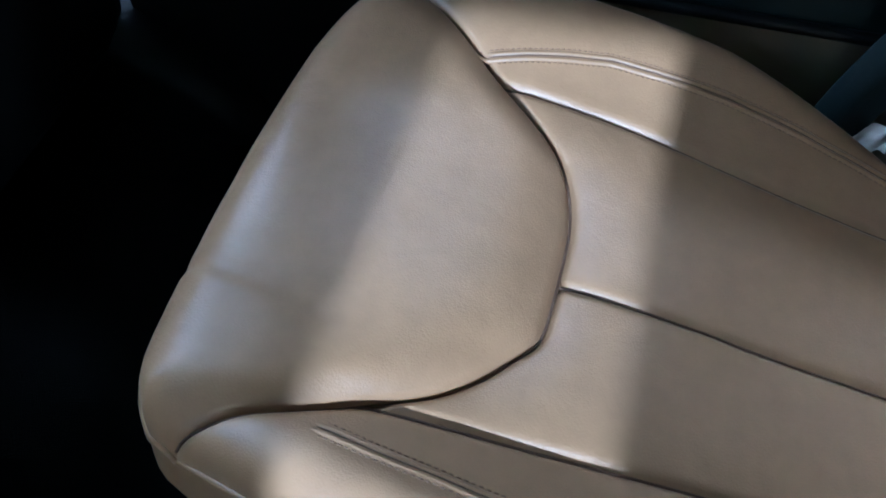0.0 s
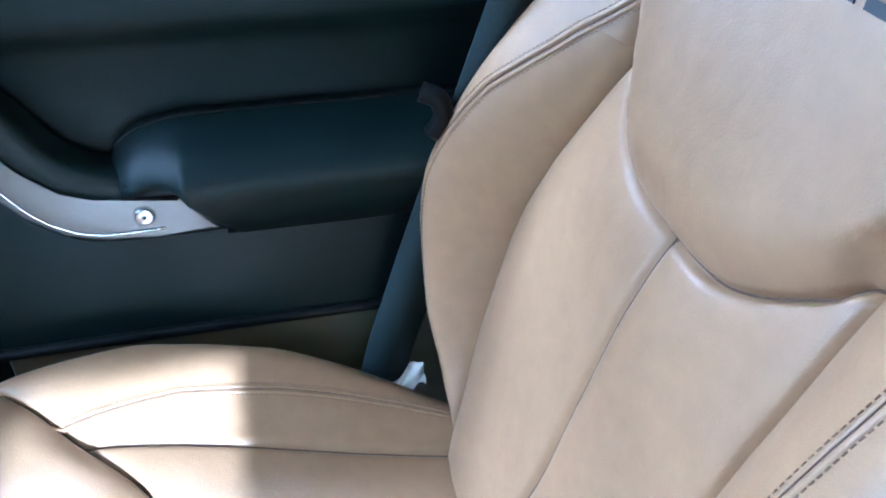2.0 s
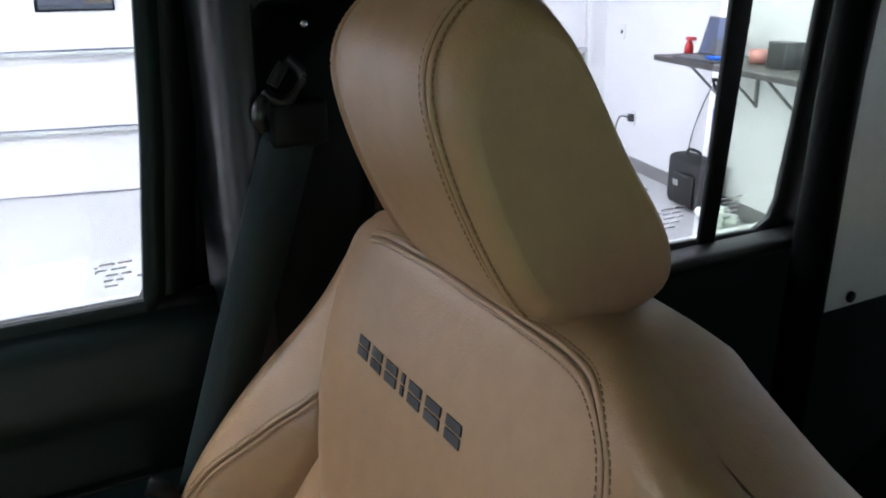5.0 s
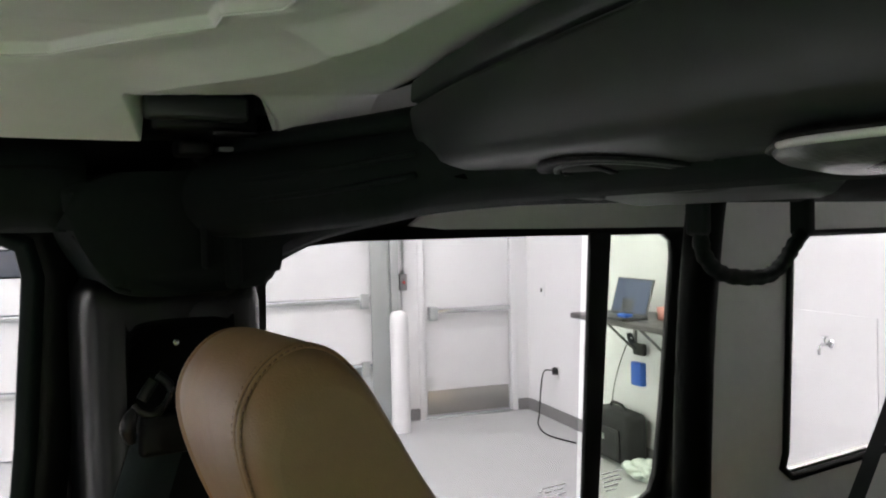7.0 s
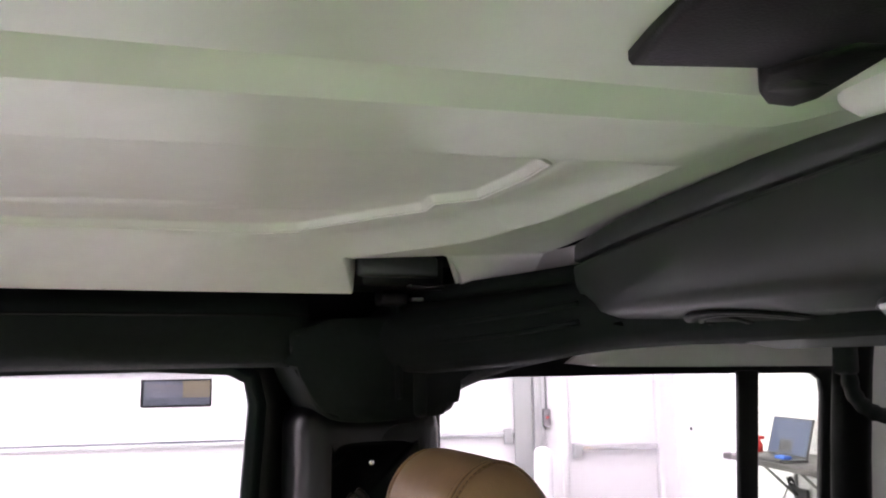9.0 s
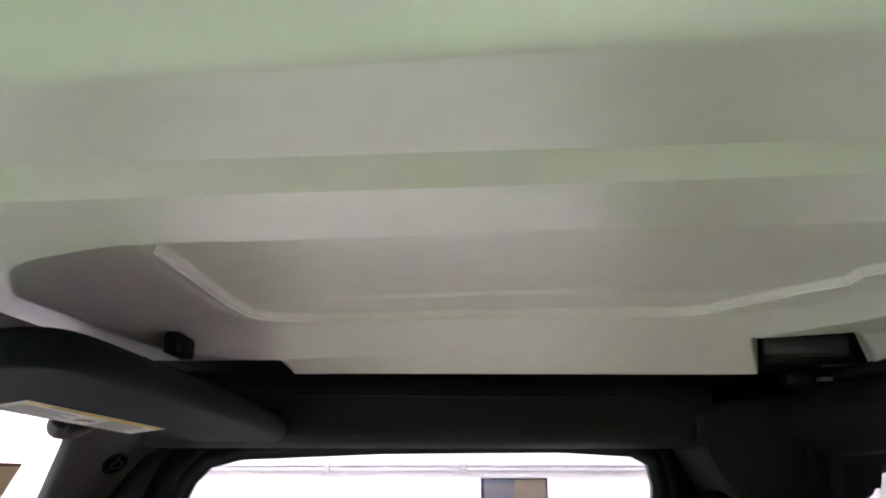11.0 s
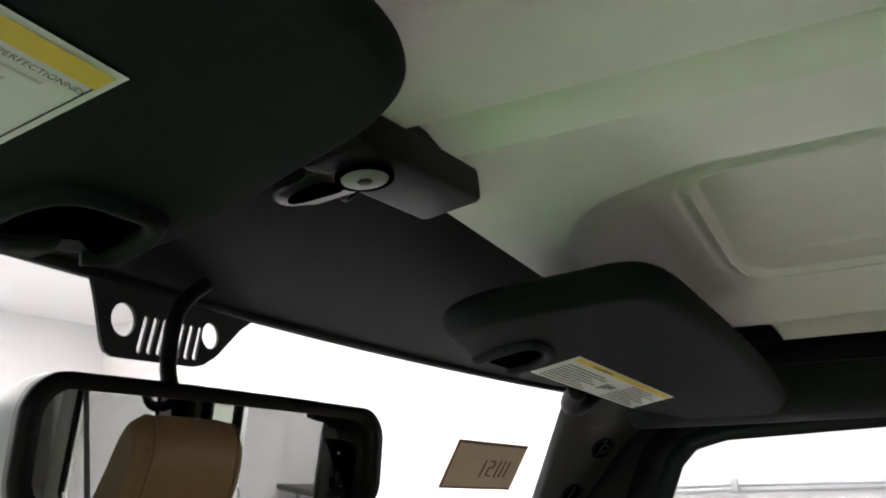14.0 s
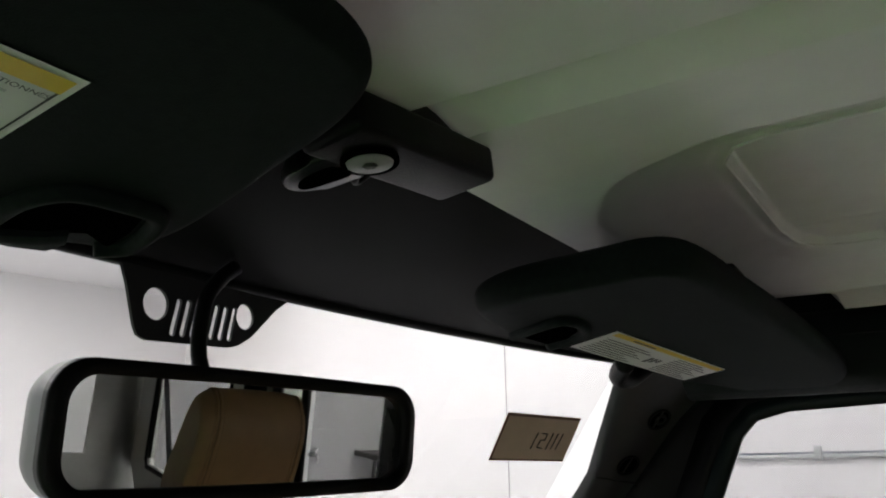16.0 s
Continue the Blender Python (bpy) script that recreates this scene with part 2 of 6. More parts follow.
def stitches(points, normal_of, length=0.0027, gap=0.0017, r=0.00045):
    """Short thread dashes along a line of points lying on a surface."""
    bm = bmesh.new()
    run = 0.0
    for a, b in zip(points, points[1:]):
        run += (b - a).length
    total, s = run, 0.0

    def at(d):
        for a, b in zip(points, points[1:]):
            w = (b - a).length
            if d <= w:
                return a + (b - a) * (d / w if w else 0)
            d -= w
        return points[-1]
    while s + length < total:
        p, q = at(s), at(s + length)
        dv = (q - p).normalized()
        nv = normal_of(p)
        sv = dv.cross(nv).normalized()
        base = [p - sv * r, p + sv * r, q + sv * r, q - sv * r]
        top = [v + nv * r * 1.4 for v in base]
        lo = [bm.verts.new(v - nv * 0.0004) for v in base]
        hi = [bm.verts.new(v) for v in top]
        bm.faces.new(hi)
        for k in range(4):
            bm.faces.new((lo[k], lo[(k + 1) % 4], hi[(k + 1) % 4], hi[k]))
        s += length + gap
    return bm

def hoop(inner, outer, to3, depth, bevel=0.0):
    """A closed frame between two loops of equal count."""
    bm = bmesh.new()
    n = len(inner)
    L = [[bm.verts.new(to3(u, v, w)) for u, v in loop] for loop, w in ((inner, 0), (outer, 0), (outer, depth), (inner, depth))]
    for k in range(4):
        a, b = L[k], L[(k + 1) % 4]
        for i in range(n):
            bm.faces.new((a[i], a[(i + 1) % n], b[(i + 1) % n], b[i]))
    return bm


def lettering(body, at):
    """Flat letters of one word, laid by at(a, b) with a along the word from 0 to 1 and b over its height."""
    cu = bpy.data.curves.new("letters", "FONT")
    cu.body = body
    cu.resolution_u = 3
    ob = new("letters", cu)
    me = bpy.data.meshes.new_from_object(ob.evaluated_get(bpy.context.evaluated_depsgraph_get()))
    bpy.data.objects.remove(ob)
    bm = bmesh.new()
    bm.from_mesh(me)
    xs, ys = [v.co.x for v in bm.verts], [v.co.y for v in bm.verts]
    for v in bm.verts:
        v.co = at((v.co.x - min(xs)) / (max(xs) - min(xs)), v.co.y / 0.7)
    return bm


# ---- garage ----
RA = Vector((0.221, 0.975, 0.0))      # along the wall with the exit door
RB = Vector((0.975, -0.221, 0.0))     # out through that wall
CORNER = Vector((5.667, -4.576, 0.0))


def room(a, b, z):
    """a metres along the exit-door wall from its corner, b metres out through it."""
    return CORNER + RA * a + RB * b + Vector((0, 0, z))


def rbox(a0, b0, z0, a1, b1, z1, bevel=0.0):
    bm = box(a0, b0, z0, a1, b1, z1, bevel)
    for v in bm.verts:
        v.co = room(v.co.x, v.co.y, v.co.z)
    return bm


H = 4.2
A1, B0 = 15.0, -9.6
floor = tagged(part("floor", rbox(-0.4, B0 - 0.4, -0.2, A1 + 0.4, 0.4, 0.0), CONCRETE, smooth=False), "sealed grey concrete garage floor", "floor", kind="structure")
ceiling = tagged(part("ceiling", rbox(-0.4, B0 - 0.4, H, A1 + 0.4, 0.4, H + 0.2), WALL, smooth=False), "white painted garage ceiling", "ceiling", kind="structure")
DR0, DR1, DH = 0.165, 0.985, 2.12       # exit door
GD0, GD1, GH = 1.31, 7.05, 3.3         # sectional door
bm = rbox(-0.25, 0.0, 0, DR0, 0.25, H)
bm = join(bm, rbox(DR0, 0.0, DH, DR1, 0.25, H), rbox(DR1, 0.0, 0, GD0, 0.25, H), rbox(GD0, 0.0, GH, GD1, 0.25, H), rbox(GD1, 0.0, 0, A1 + 0.25, 0.25, H))
tagged(part("wall_east", bm, WALL, smooth=False), "white painted wall with exit door and sectional door", "wall", kind="structure")
tagged(part("wall_joint", rbox(8.797, -0.003, 0.10, 8.805, -0.0005, H), BASE, smooth=False), "thin dark joint between wall panels", "wall joint", kind="structure")
tagged(part("wall_south", rbox(-0.25, B0, 0, 0.0, 0.0, H), WALL, smooth=False), "white painted wall behind the work shelf", "wall", kind="structure")
tagged(part("wall_north", rbox(A1, B0, 0, A1 + 0.25, 0.0, H), WALL, smooth=False), "white painted wall ahead of the vehicle", "wall", kind="structure")
# an unseen slot in the far wall, added to cut the sun to a stripe
SLOT_Y0, SLOT_Y1, SLOT_Z = 0.218, 0.398, 2.69
LIFT = 1.30                            # unseen opening below, added so the sunlit floor bounces light into the cabin


def west_wall():
    x0, x1 = -3.25, -3.10
    bm = box(x0, -9.0, LIFT, x1, SLOT_Y0, H)
    return join(bm, box(x0, SLOT_Y1, LIFT, x1, 9.0, H), box(x0, SLOT_Y0, LIFT, x1, SLOT_Y1, 2.0), box(x0, SLOT_Y0, SLOT_Z, x1, SLOT_Y1, H),
                box(x0, -9.0, 0, x1, -3.6, LIFT), box(x0, 4.6, 0, x1, 9.0, LIFT))


# unseen wall; its dark grey is set to cut light from the driver's side
tagged(part("wall_west", west_wall(), surface("dark grey unseen wall", (0.17, 0.17, 0.175), 0.8, vary=0.06, scale=8, bump=0.1, bump_scale=60), smooth=False), "unseen grey wall with a bay and slot added for light", "wall", kind="structure")
# added pane that dims the sunlight falling through the slot
tagged(part("sun_filter", box(-3.18, SLOT_Y0, 2.0, -3.172, SLOT_Y1, SLOT_Z), glass("grey tinted glass", (0.74, 0.74, 0.75)), smooth=False), "unseen grey pane added to dim the sun stripe", "window", kind="structure")
tagged(part("ground", box(-60, -60, -0.4, 60, 60, -0.22), surface("pale yard gravel", (0.35, 0.33, 0.30), 0.9, scale=3), smooth=False), "pale yard around the garage", "ground", kind="structure")
# unseen green sheet, added to throw green light up onto roof and visors
tagged(part("green_bounce", box(-2.8, 0.1, 0.0, -0.88, 2.5, 0.004), GREENBOUNCE, smooth=False), "unseen green sheet added to bounce green light upwards", "floor marking", kind="structure")
bm = join(rbox(0.0, -0.012, 0, DR0 - 0.05, 0.0, 0.10), rbox(DR1 + 0.05, -0.012, 0, GD0 - 0.1, 0.0, 0.10), rbox(0.0, B0, 0, 0.012, -0.012, 0.10))
tagged(part("baseboard", bm, BASE, smooth=False), "dark grey rubber skirting along the white walls", "baseboard", kind="structure")

# exit door
door = thing("door_1", "closed white steel exit door with push bar and kick plate", "door", room(DR0, 0.05, 0), kind="structure")
part("leaf", rbox(DR0 + 0.01, 0.03, 0.012, DR1 - 0.01, 0.075, DH - 0.01, 0.003), DOORWHITE, door)
bm = join(rbox(DR0 - 0.05, -0.012, 0, DR0 + 0.004, 0.1, DH + 0.05, 0.002), rbox(DR1 - 0.004, -0.012, 0, DR1 + 0.05, 0.1, DH + 0.05, 0.002), rbox(DR0 + 0.004, -0.012, DH - 0.004, DR1 - 0.004, 0.1, DH + 0.05, 0.002))
part("frame", bm, DOORWHITE, door)
part("push_bar", rbox(DR0 + 0.02, -0.045, 0.902, DR1 - 0.10, 0.0, 0.950, 0.012), CHROME, door, "bright steel push bar")
part("push_bar_head", rbox(DR1 - 0.12, -0.05, 0.845, DR1 - 0.045, 0.03, 0.965, 0.01), GALV, door)
part("kick_plate", rbox(DR0 + 0.03, 0.018, 0.03, DR1 - 0.03, 0.029, 0.235, 0.001), STEEL, door, "brushed stainless kick plate")
part("threshold", rbox(DR0 + 0.005, -0.03, 0.0, DR1 - 0.005, 0.028, 0.011), GALV, door)
part("door_closer", rbox(DR0 + 0.05, -0.05, DH - 0.16, DR0 + 0.33, 0.025, DH - 0.10, 0.008), GALV, door)

# sectional door
sect = thing("garage_door", "white sectional garage door with a small window", "garage door", room(GD0, 0.05, 0), kind="structure")
zs = [0.0, 0.50, 1.07, 1.645, 2.22, 2.80, 3.3]
WIN = (3.914, 4.425, 1.361, 1.549)
for i, (z0, z1) in enumerate(zip(zs, zs[1:])):
    if z0 < WIN[2] < z1:
        bm = join(rbox(GD0, 0.03, z0 + 0.012, WIN[0], 0.08, z1 - 0.004), rbox(WIN[1], 0.03, z0 + 0.012, GD1, 0.08, z1 - 0.004),
                  rbox(WIN[0], 0.03, z0 + 0.012, WIN[1], 0.08, WIN[2]), rbox(WIN[0], 0.03, WIN[3], WIN[1], 0.08, z1 - 0.004))
    else:
        bm = rbox(GD0 + 0.002, 0.03, z0 + 0.012, GD1, 0.08, z1 - 0.004, 0.005)
    part("panel", bm, DOORWHITE, sect, smooth=False)
    part("rail", rbox(GD0 + 0.03, -0.005, z1 - 0.035, GD1, 0.026, z1 - 0.005, 0.004), GALV, sect)
FR = 0.012
bm = join(rbox(WIN[0] - FR, 0.02, WIN[2] - FR, WIN[0], 0.09, WIN[3] + FR), rbox(WIN[1], 0.02, WIN[2] - FR, WIN[1] + FR, 0.09, WIN[3] + FR),
          rbox(WIN[0], 0.02, WIN[2] - FR, WIN[1], 0.09, WIN[2]), rbox(WIN[0], 0.02, WIN[3], WIN[1], 0.09, WIN[3] + FR))
part("window_frame", bm, BLACK, sect, smooth=False)
pane = part("pane", rbox(WIN[0], 0.05, WIN[2], WIN[1], 0.056, WIN[3]), GLASS, sect, smooth=False)
pane.visible_shadow = False
for a in (GD0 + 0.16,):
    for z in (0.5, 1.07, 1.645, 2.22):
        part("hinge", join(rbox(a, -0.03, z - 0.09, a + 0.07, 0.0, z + 0.04, 0.004), rbox(a - 0.07, -0.02, z - 0.015, a, -0.005, z + 0.005, 0.003)), GALV, sect)
for a in (5.72, 4.55):
    for z in (1.645, 2.22):
        part("hinge", rbox(a, -0.03, z - 0.05, a + 0.06, -0.008, z + 0.06, 0.004), GALV, sect)
track = thing("door_track", "galvanised vertical track of the sectional door", "track", room(GD0 - 0.03, 0, 0), kind="structure")
part("channel", join(rbox(GD0 - 0.09, -0.07, 0, GD0 - 0.083, 0.0, 3.3), rbox(GD0 - 0.083, -0.07, 0, GD0 - 0.03, -0.063, 3.3), rbox(GD0 - 0.03, -0.07, 0, GD0 - 0.024, -0.045, 3.3)), GALV, track, smooth=False)
part("jamb_plate", rbox(GD0 - 0.02, -0.028, 0, GD0 + 0.14, -0.016, 3.3), GALV, track, smooth=False)
tagged(part("backdrop", rbox(1.0, 6.0, -0.2, 10.0, 6.1, 5.0), surface("grey yard fence", (0.42, 0.43, 0.45), 0.85, vary=0.4, scale=1.6, stain=0.8), smooth=False), "dim grey yard wall beyond the small window", "backdrop", kind="structure")
# plain blocks added for the tan and grey areas beyond the window
tagged(part("backdrop", rbox(4.0, 5.0, -0.2, 4.72, 5.4, 1.64), surface("tan yard block", (0.62, 0.50, 0.30), 0.85, vary=0.35, scale=2.5, stain=1.2), smooth=False), "plain tan block in the yard", "backdrop", kind="structure")
tagged(part("backdrop", rbox(2.6, 4.2, -0.2, 7.0, 4.3, 1.27), surface("grey yard block", (0.34, 0.35, 0.36), 0.85, vary=0.3, scale=2.0), smooth=False), "low grey block in the yard", "backdrop", kind="structure")

bol = thing("bollard", "white painted steel bollard with a domed top", "bollard", room(1.30, -0.32, 0))
prof = [(0.075, 0), (0.075, 0.91), (0.072, 0.94), (0.058, 0.965), (0.03, 0.98), (0.001, 0.985)]
bm = sheet(lambda u, v: room(1.30, -0.32, 0) + Vector((prof[v][0] * math.cos(u), prof[v][0] * math.sin(u), prof[v][1])), span(0, 2 * math.pi, 24), range(len(prof)))
part("post", bm, DOORWHITE, bol)
sw = thing("door_switch", "wall box with push buttons on a conduit", "switch", room(1.17, -0.02, 1.19))
part("case", rbox(1.138, -0.05, 1.12, 1.202, 0.0, 1.26, 0.006), BASE, sw)
part("button", disc(room(1.17, -0.05, 1.222), -RB, 0.013, 0.008), BASE, sw)
part("button", disc(room(1.17, -0.05, 1.190), -RB, 0.013, 0.008), RED, sw)
part("button", disc(room(1.17, -0.05, 1.155), -RB, 0.013, 0.008), BASE, sw)
part("conduit", tube([room(1.165, -0.015, 1.26), room(1.165, -0.015, 3.2)], 0.009, 8), GALV, sw)
part("cable", tube([room(1.18, -0.015, 1.12), room(1.175, -0.015, 0.95), room(1.18, -0.015, 0.8)], 0.004, 6), BASE, sw)

# work shelf with its things, on the side wall
SB = -1.20
shelf = thing("wall_shelf", "dark laminate work shelf on folding steel brackets", "shelf", room(0.0, SB - 1.2, 1.01))
part("board", rbox(0.02, -3.15, 1.012, 0.50, -1.71, 1.047, 0.004), SHELFM, shelf)
for b in (-1.74, -2.14, -2.54, -2.94):
    part("bracket", join(rbox(0.0, b - 0.012, 0.74, 0.015, b + 0.012, 1.010), rbox(0.015, b - 0.012, 0.995, 0.40, b + 0.012, 1.010)), BASE, shelf, smooth=False)
    part("brace", tube([room(0.015, b, 0.76), room(0.27, b, 0.995)], 0.009, 6), BASE, shelf)
lap = thing("laptop", "open dark grey laptop with a lit screen", "laptop", room(0.36, -2.15, 1.047))
part("base", rbox(0.31, -2.36, 1.048, 0.50, -1.94, 1.066, 0.004), DARKCASE, lap)
lid = Matrix.Translation(room(0.325, -2.15, 1.066)) @ Matrix(((RA.x, RB.x, 0, 0), (RA.y, RB.y, 0, 0), (0, 0, 1, 0), (0, 0, 0, 1))) @ pose(0, 0, 0, 0, -16, 0)
part("lid", box(-0.012, -0.205, 0, 0, 0.205, 0.235, 0.004, m=lid), DARKCASE, lap)
part("screen", box(0.0005, -0.192, 0.014, 0.0015, 0.192, 0.224, m=lid), SCREEN, lap, "lit blue laptop screen", smooth=False)
part("picture", box(0.002, -0.05, 0.02, 0.0025, 0.09, 0.10, m=lid), DARKCASE, lap, smooth=False)
ext = thing("spray_bottle", "small red spray bottle on the shelf", "bottle", room(0.26, -1.68, 1.047))
part("bottle", tube([room(0.26, -1.735, 1.048), room(0.26, -1.735, 1.095), room(0.26, -1.735, 1.112), room(0.26, -1.735, 1.13)], [0.030, 0.030, 0.02, 0.012], 14), RED, ext)
part("trigger", rbox(0.24, -1.79, 1.13, 0.28, -1.715, 1.152, 0.006), RED, ext)
cup = thing("pen_cup", "pink patterned paper cup on the shelf", "cup", room(0.22, -2.33, 1.047))
part("cup", tube([room(0.22, -2.41, 1.048), room(0.22, -2.41, 1.125)], [0.045, 0.052], 16), PINK, cup)
mouse = thing("blue_cloth", "folded blue cloth at the front of the laptop", "cloth", room(0.43, -2.36, 1.047))
part("cloth", rbox(0.415, -2.36, 1.067, 0.475, -2.26, 1.090, 0.011), BLUE, mouse)
hook = thing("coiled_cable", "black power adapter hanging on coiled cable", "cable", room(0.05, SB - 0.62, 0.8))
pts = [room(0.06 + 0.02 * math.sin(k * 0.9), SB - 0.60 + 0.05 * math.cos(k * 0.7), 0.88 - 0.10 * abs(math.sin(k * 0.35))) for k in range(28)]
part("coil", tube(pts, 0.007, 6), BAGM, hook)
part("adapter", rbox(0.03, SB - 0.72, 0.74, 0.07, SB - 0.60, 0.82, 0.01), BAGM, hook)
part("lead", tube(smooth_poly([room(0.05, SB - 0.55, 0.86), room(0.04, SB - 0.42, 0.7), room(0.04, SB - 0.30, 0.45), room(0.05, SB - 0.25, 0.12)], 6, False), 0.004, 6), BAGM, hook)
bb = thing("blue_box", "small blue wall dispenser under the shelf", "dispenser", room(0.0, SB - 0.66, 0.55))
part("case", rbox(0.0, SB - 0.66, 0.52, 0.05, SB - 0.54, 0.68, 0.006), BLUE, bb)
spk = thing("desk_speaker", "small dark grey box standing on the shelf", "box", room(0.24, -2.57, 1.047))
part("case", rbox(0.18, -2.76, 1.048, 0.30, -2.60, 1.19, 0.006), DARKCASE, spk)
part("grille", rbox(0.301, -2.75, 1.057, 0.304, -2.61, 1.18, 0.001), INK, spk)
bag = thing("laptop_bag", "black nylon laptop bag standing by the wall", "bag", room(0.2, SB - 0.64, 0))
bm = rbox(0.05, SB - 0.76, 0.0, 0.24, SB - 0.32, 0.36, 0.05)
part("body", bm, BAGM, bag)
part("pocket", rbox(0.235, SB - 0.70, 0.04, 0.27, SB - 0.46, 0.25, 0.02), BAGM, bag)
part("handle", tube(smooth_poly([room(0.15, SB - 0.44, 0.35), room(0.15, SB - 0.46, 0.39), room(0.15, SB - 0.58, 0.39), room(0.15, SB - 0.62, 0.35)], 5, False), 0.011, 8), BAGM, bag)
part("tag", rbox(0.271, SB - 0.54, 0.16, 0.274, SB - 0.48, 0.20), GALV, bag, smooth=False)
cr = thing("plastic_bag", "crumpled pale plastic bag on the floor", "plastic bag", room(0.25, SB - 1.02, 0))
bm = bmesh.new()
bmesh.ops.create_icosphere(bm, subdivisions=4, radius=1.0)
for v in bm.verts:
    k = 0.75 + 0.5 * noise.noise(v.co * 2.2) + 0.22 * noise.noise(v.co * 6)
    w = v.co * k
    v.co = room(0.25 + 0.13 * w.x, SB - 1.0 + 0.17 * w.y, max(0.0, 0.06 + 0.08 * w.z))
part("bag", bm, BAGCLEAR, cr)
out = thing("wall_outlet", "white wall outlet with a black plug", "outlet", room(0.0, -0.55, 0.42))
part("plate", rbox(0.0, -0.60, 0.36, 0.008, -0.53, 0.475, 0.003), DOORWHITE, out)
part("plug", rbox(0.008, -0.59, 0.395, 0.05, -0.54, 0.455, 0.008), BAGM, out)
part("cord", tube(smooth_poly([room(0.045, -0.56, 0.43), room(0.10, -0.50, 0.42), room(0.12, -0.47, 0.25), room(0.13, -0.46, 0.06), room(0.22, -0.62, 0.008), room(0.30, -0.95, 0.008), room(0.22, -1.25, 0.008)], 8, False), 0.006, 6), BAGM, out)
ls = thing("light_switch", "small white wall switch plate", "switch", room(0, -0.32, 1.08))
part("plate", rbox(0.0, -0.345, 1.03, 0.008, -0.275, 1.145, 0.003), DOORWHITE, ls)
part("toggle", rbox(0.008, -0.318, 1.07, 0.022, -0.302, 1.10, 0.003), BAGM, ls)
tap = thing("wall_tap", "chrome hose tap on the white wall", "tap", room(0, -3.50, 1.0))
part("pipe", tube([room(0.0, -3.50, 1.02), room(0.065, -3.50, 1.02), room(0.08, -3.50, 1.005), room(0.08, -3.50, 0.97)], 0.008, 10), CHROME, tap)
part("wheel", ring(room(0.045, -3.50, 1.055), (0, 0, 1), 0.010, 0.018, 0.006, 16), CHROME, tap)
part("stem", tube([room(0.045, -3.50, 1.02), room(0.045, -3.50, 1.06)], 0.006, 8), CHROME, tap)
part("flange", disc(room(0.0, -3.50, 1.02), RA, 0.022, 0.006), CHROME, tap)
tagged(part("trim", rbox(0.0, -3.78, 0.55, 0.006, -3.28, 1.175, 0.001), WALL, smooth=False), "flush white access panel in the wall", "access panel", kind="structure")

# unseen lamps added under the ceiling as the garage's light, fewer on the driver's side
for a in (1.8, 4.6, 7.4, 9.3, 11.6, 13.8):
    for b in (-1.6, -4.4, -7.4):
        if b < -7 and a < 7 or a > 13 and b > -3:
            continue
        cl = thing("fill_lamp", "unseen ceiling lamp added to light the garage", "ceiling light", room(a, b, H), group="ceiling lights")
        part("housing", rbox(a - 0.75, b - 0.16, H - 0.07, a + 0.75, b + 0.16, H - 0.001, 0.01), DOORWHITE, cl)
        part("diffuser", rbox(a - 0.72, b - 0.14, H - 0.085, a + 0.72, b + 0.14, H - 0.071), TUBE, cl, "lit diffuser", smooth=False)
# ---- the front passenger seat ----
SX = 0.36
seat_s = Vector((0, -0.3401, 0.9404))
seat_n = Vector((0, 0.9404, 0.3401))
SEAT0 = Vector((SX, -0.10, 1.22))
v_out = soft_table([(0, 0.272), (0.2, 0.273), (0.35, 0.284), (0.45, 0.303), (0.6, 0.350), (0.75, 0.392), (0.9, 0.436), (1.0, 0.462)])
v_in = soft_table([(0, 0.272), (0.218, 0.275), (0.327, 0.290), (0.436, 0.309), (0.525, 0.333), (0.60, 0.366), (0.68, 0.395), (0.79, 0.430), (0.9, 0.454), (1.0, 0.471)])
w_out = soft_table([(-0.02, 0.175), (0.03, 0.200), (0.08, 0.226), (0.14, 0.248), (0.2, 0.260), (0.3, 0.266), (0.4, 0.258), (0.45, 0.246), (0.5, 0.236), (0.52, 0.232)])
w_in = soft_table([(0.0, 0.235), (0.2, 0.236), (0.3, 0.226), (0.4, 0.207), (0.47, 0.188), (0.50, 0.176), (0.52, 0.165)])
d_out = soft_table([(0.0, 0.115), (0.1, 0.126), (0.2, 0.14), (0.35, 0.154), (0.52, 0.156)])
d_in = soft_table([(0.0, 0.115), (0.1, 0.122), (0.2, 0.130), (0.35, 0.137), (0.47, 0.132), (0.52, 0.118)])
z_cush = soft_table([(0.0, 0.838), (0.1, 0.853), (0.2, 0.872), (0.3, 0.888), (0.4, 0.902), (0.47, 0.904), (0.52, 0.893)])


def groove(q, deep=0.0065, wide=0.0030, soft=0.0065, reach=0.020):
    q = abs(q)
    return deep * math.exp(-(q / wide) ** 2) + soft * math.exp(-q / reach)


def cush_v(u):
    return v_out(u) if u > 0 else v_in(-u)


def y_front(u):
    return 0.520 - 0.010 * u * u - (0.048 * u ** 5 if u > 0 else 0.022 * u ** 8)


def centre_shift(y):
    return 0.013 + 0.03 * min(max(0.27 - y, 0), 0.3)


def cush_xy(u, y):
    a = abs(u)
    dc, wc = (d_out(y), w_out(y)) if u > 0 else (d_in(y), w_in(y))
    d = dc * a / 0.6 if a <= 0.6 else dc + (wc - dc) * (a - 0.6) / 0.4
    return math.copysign(d, u) - centre_shift(y) * max(0, 1 - a / 0.6)


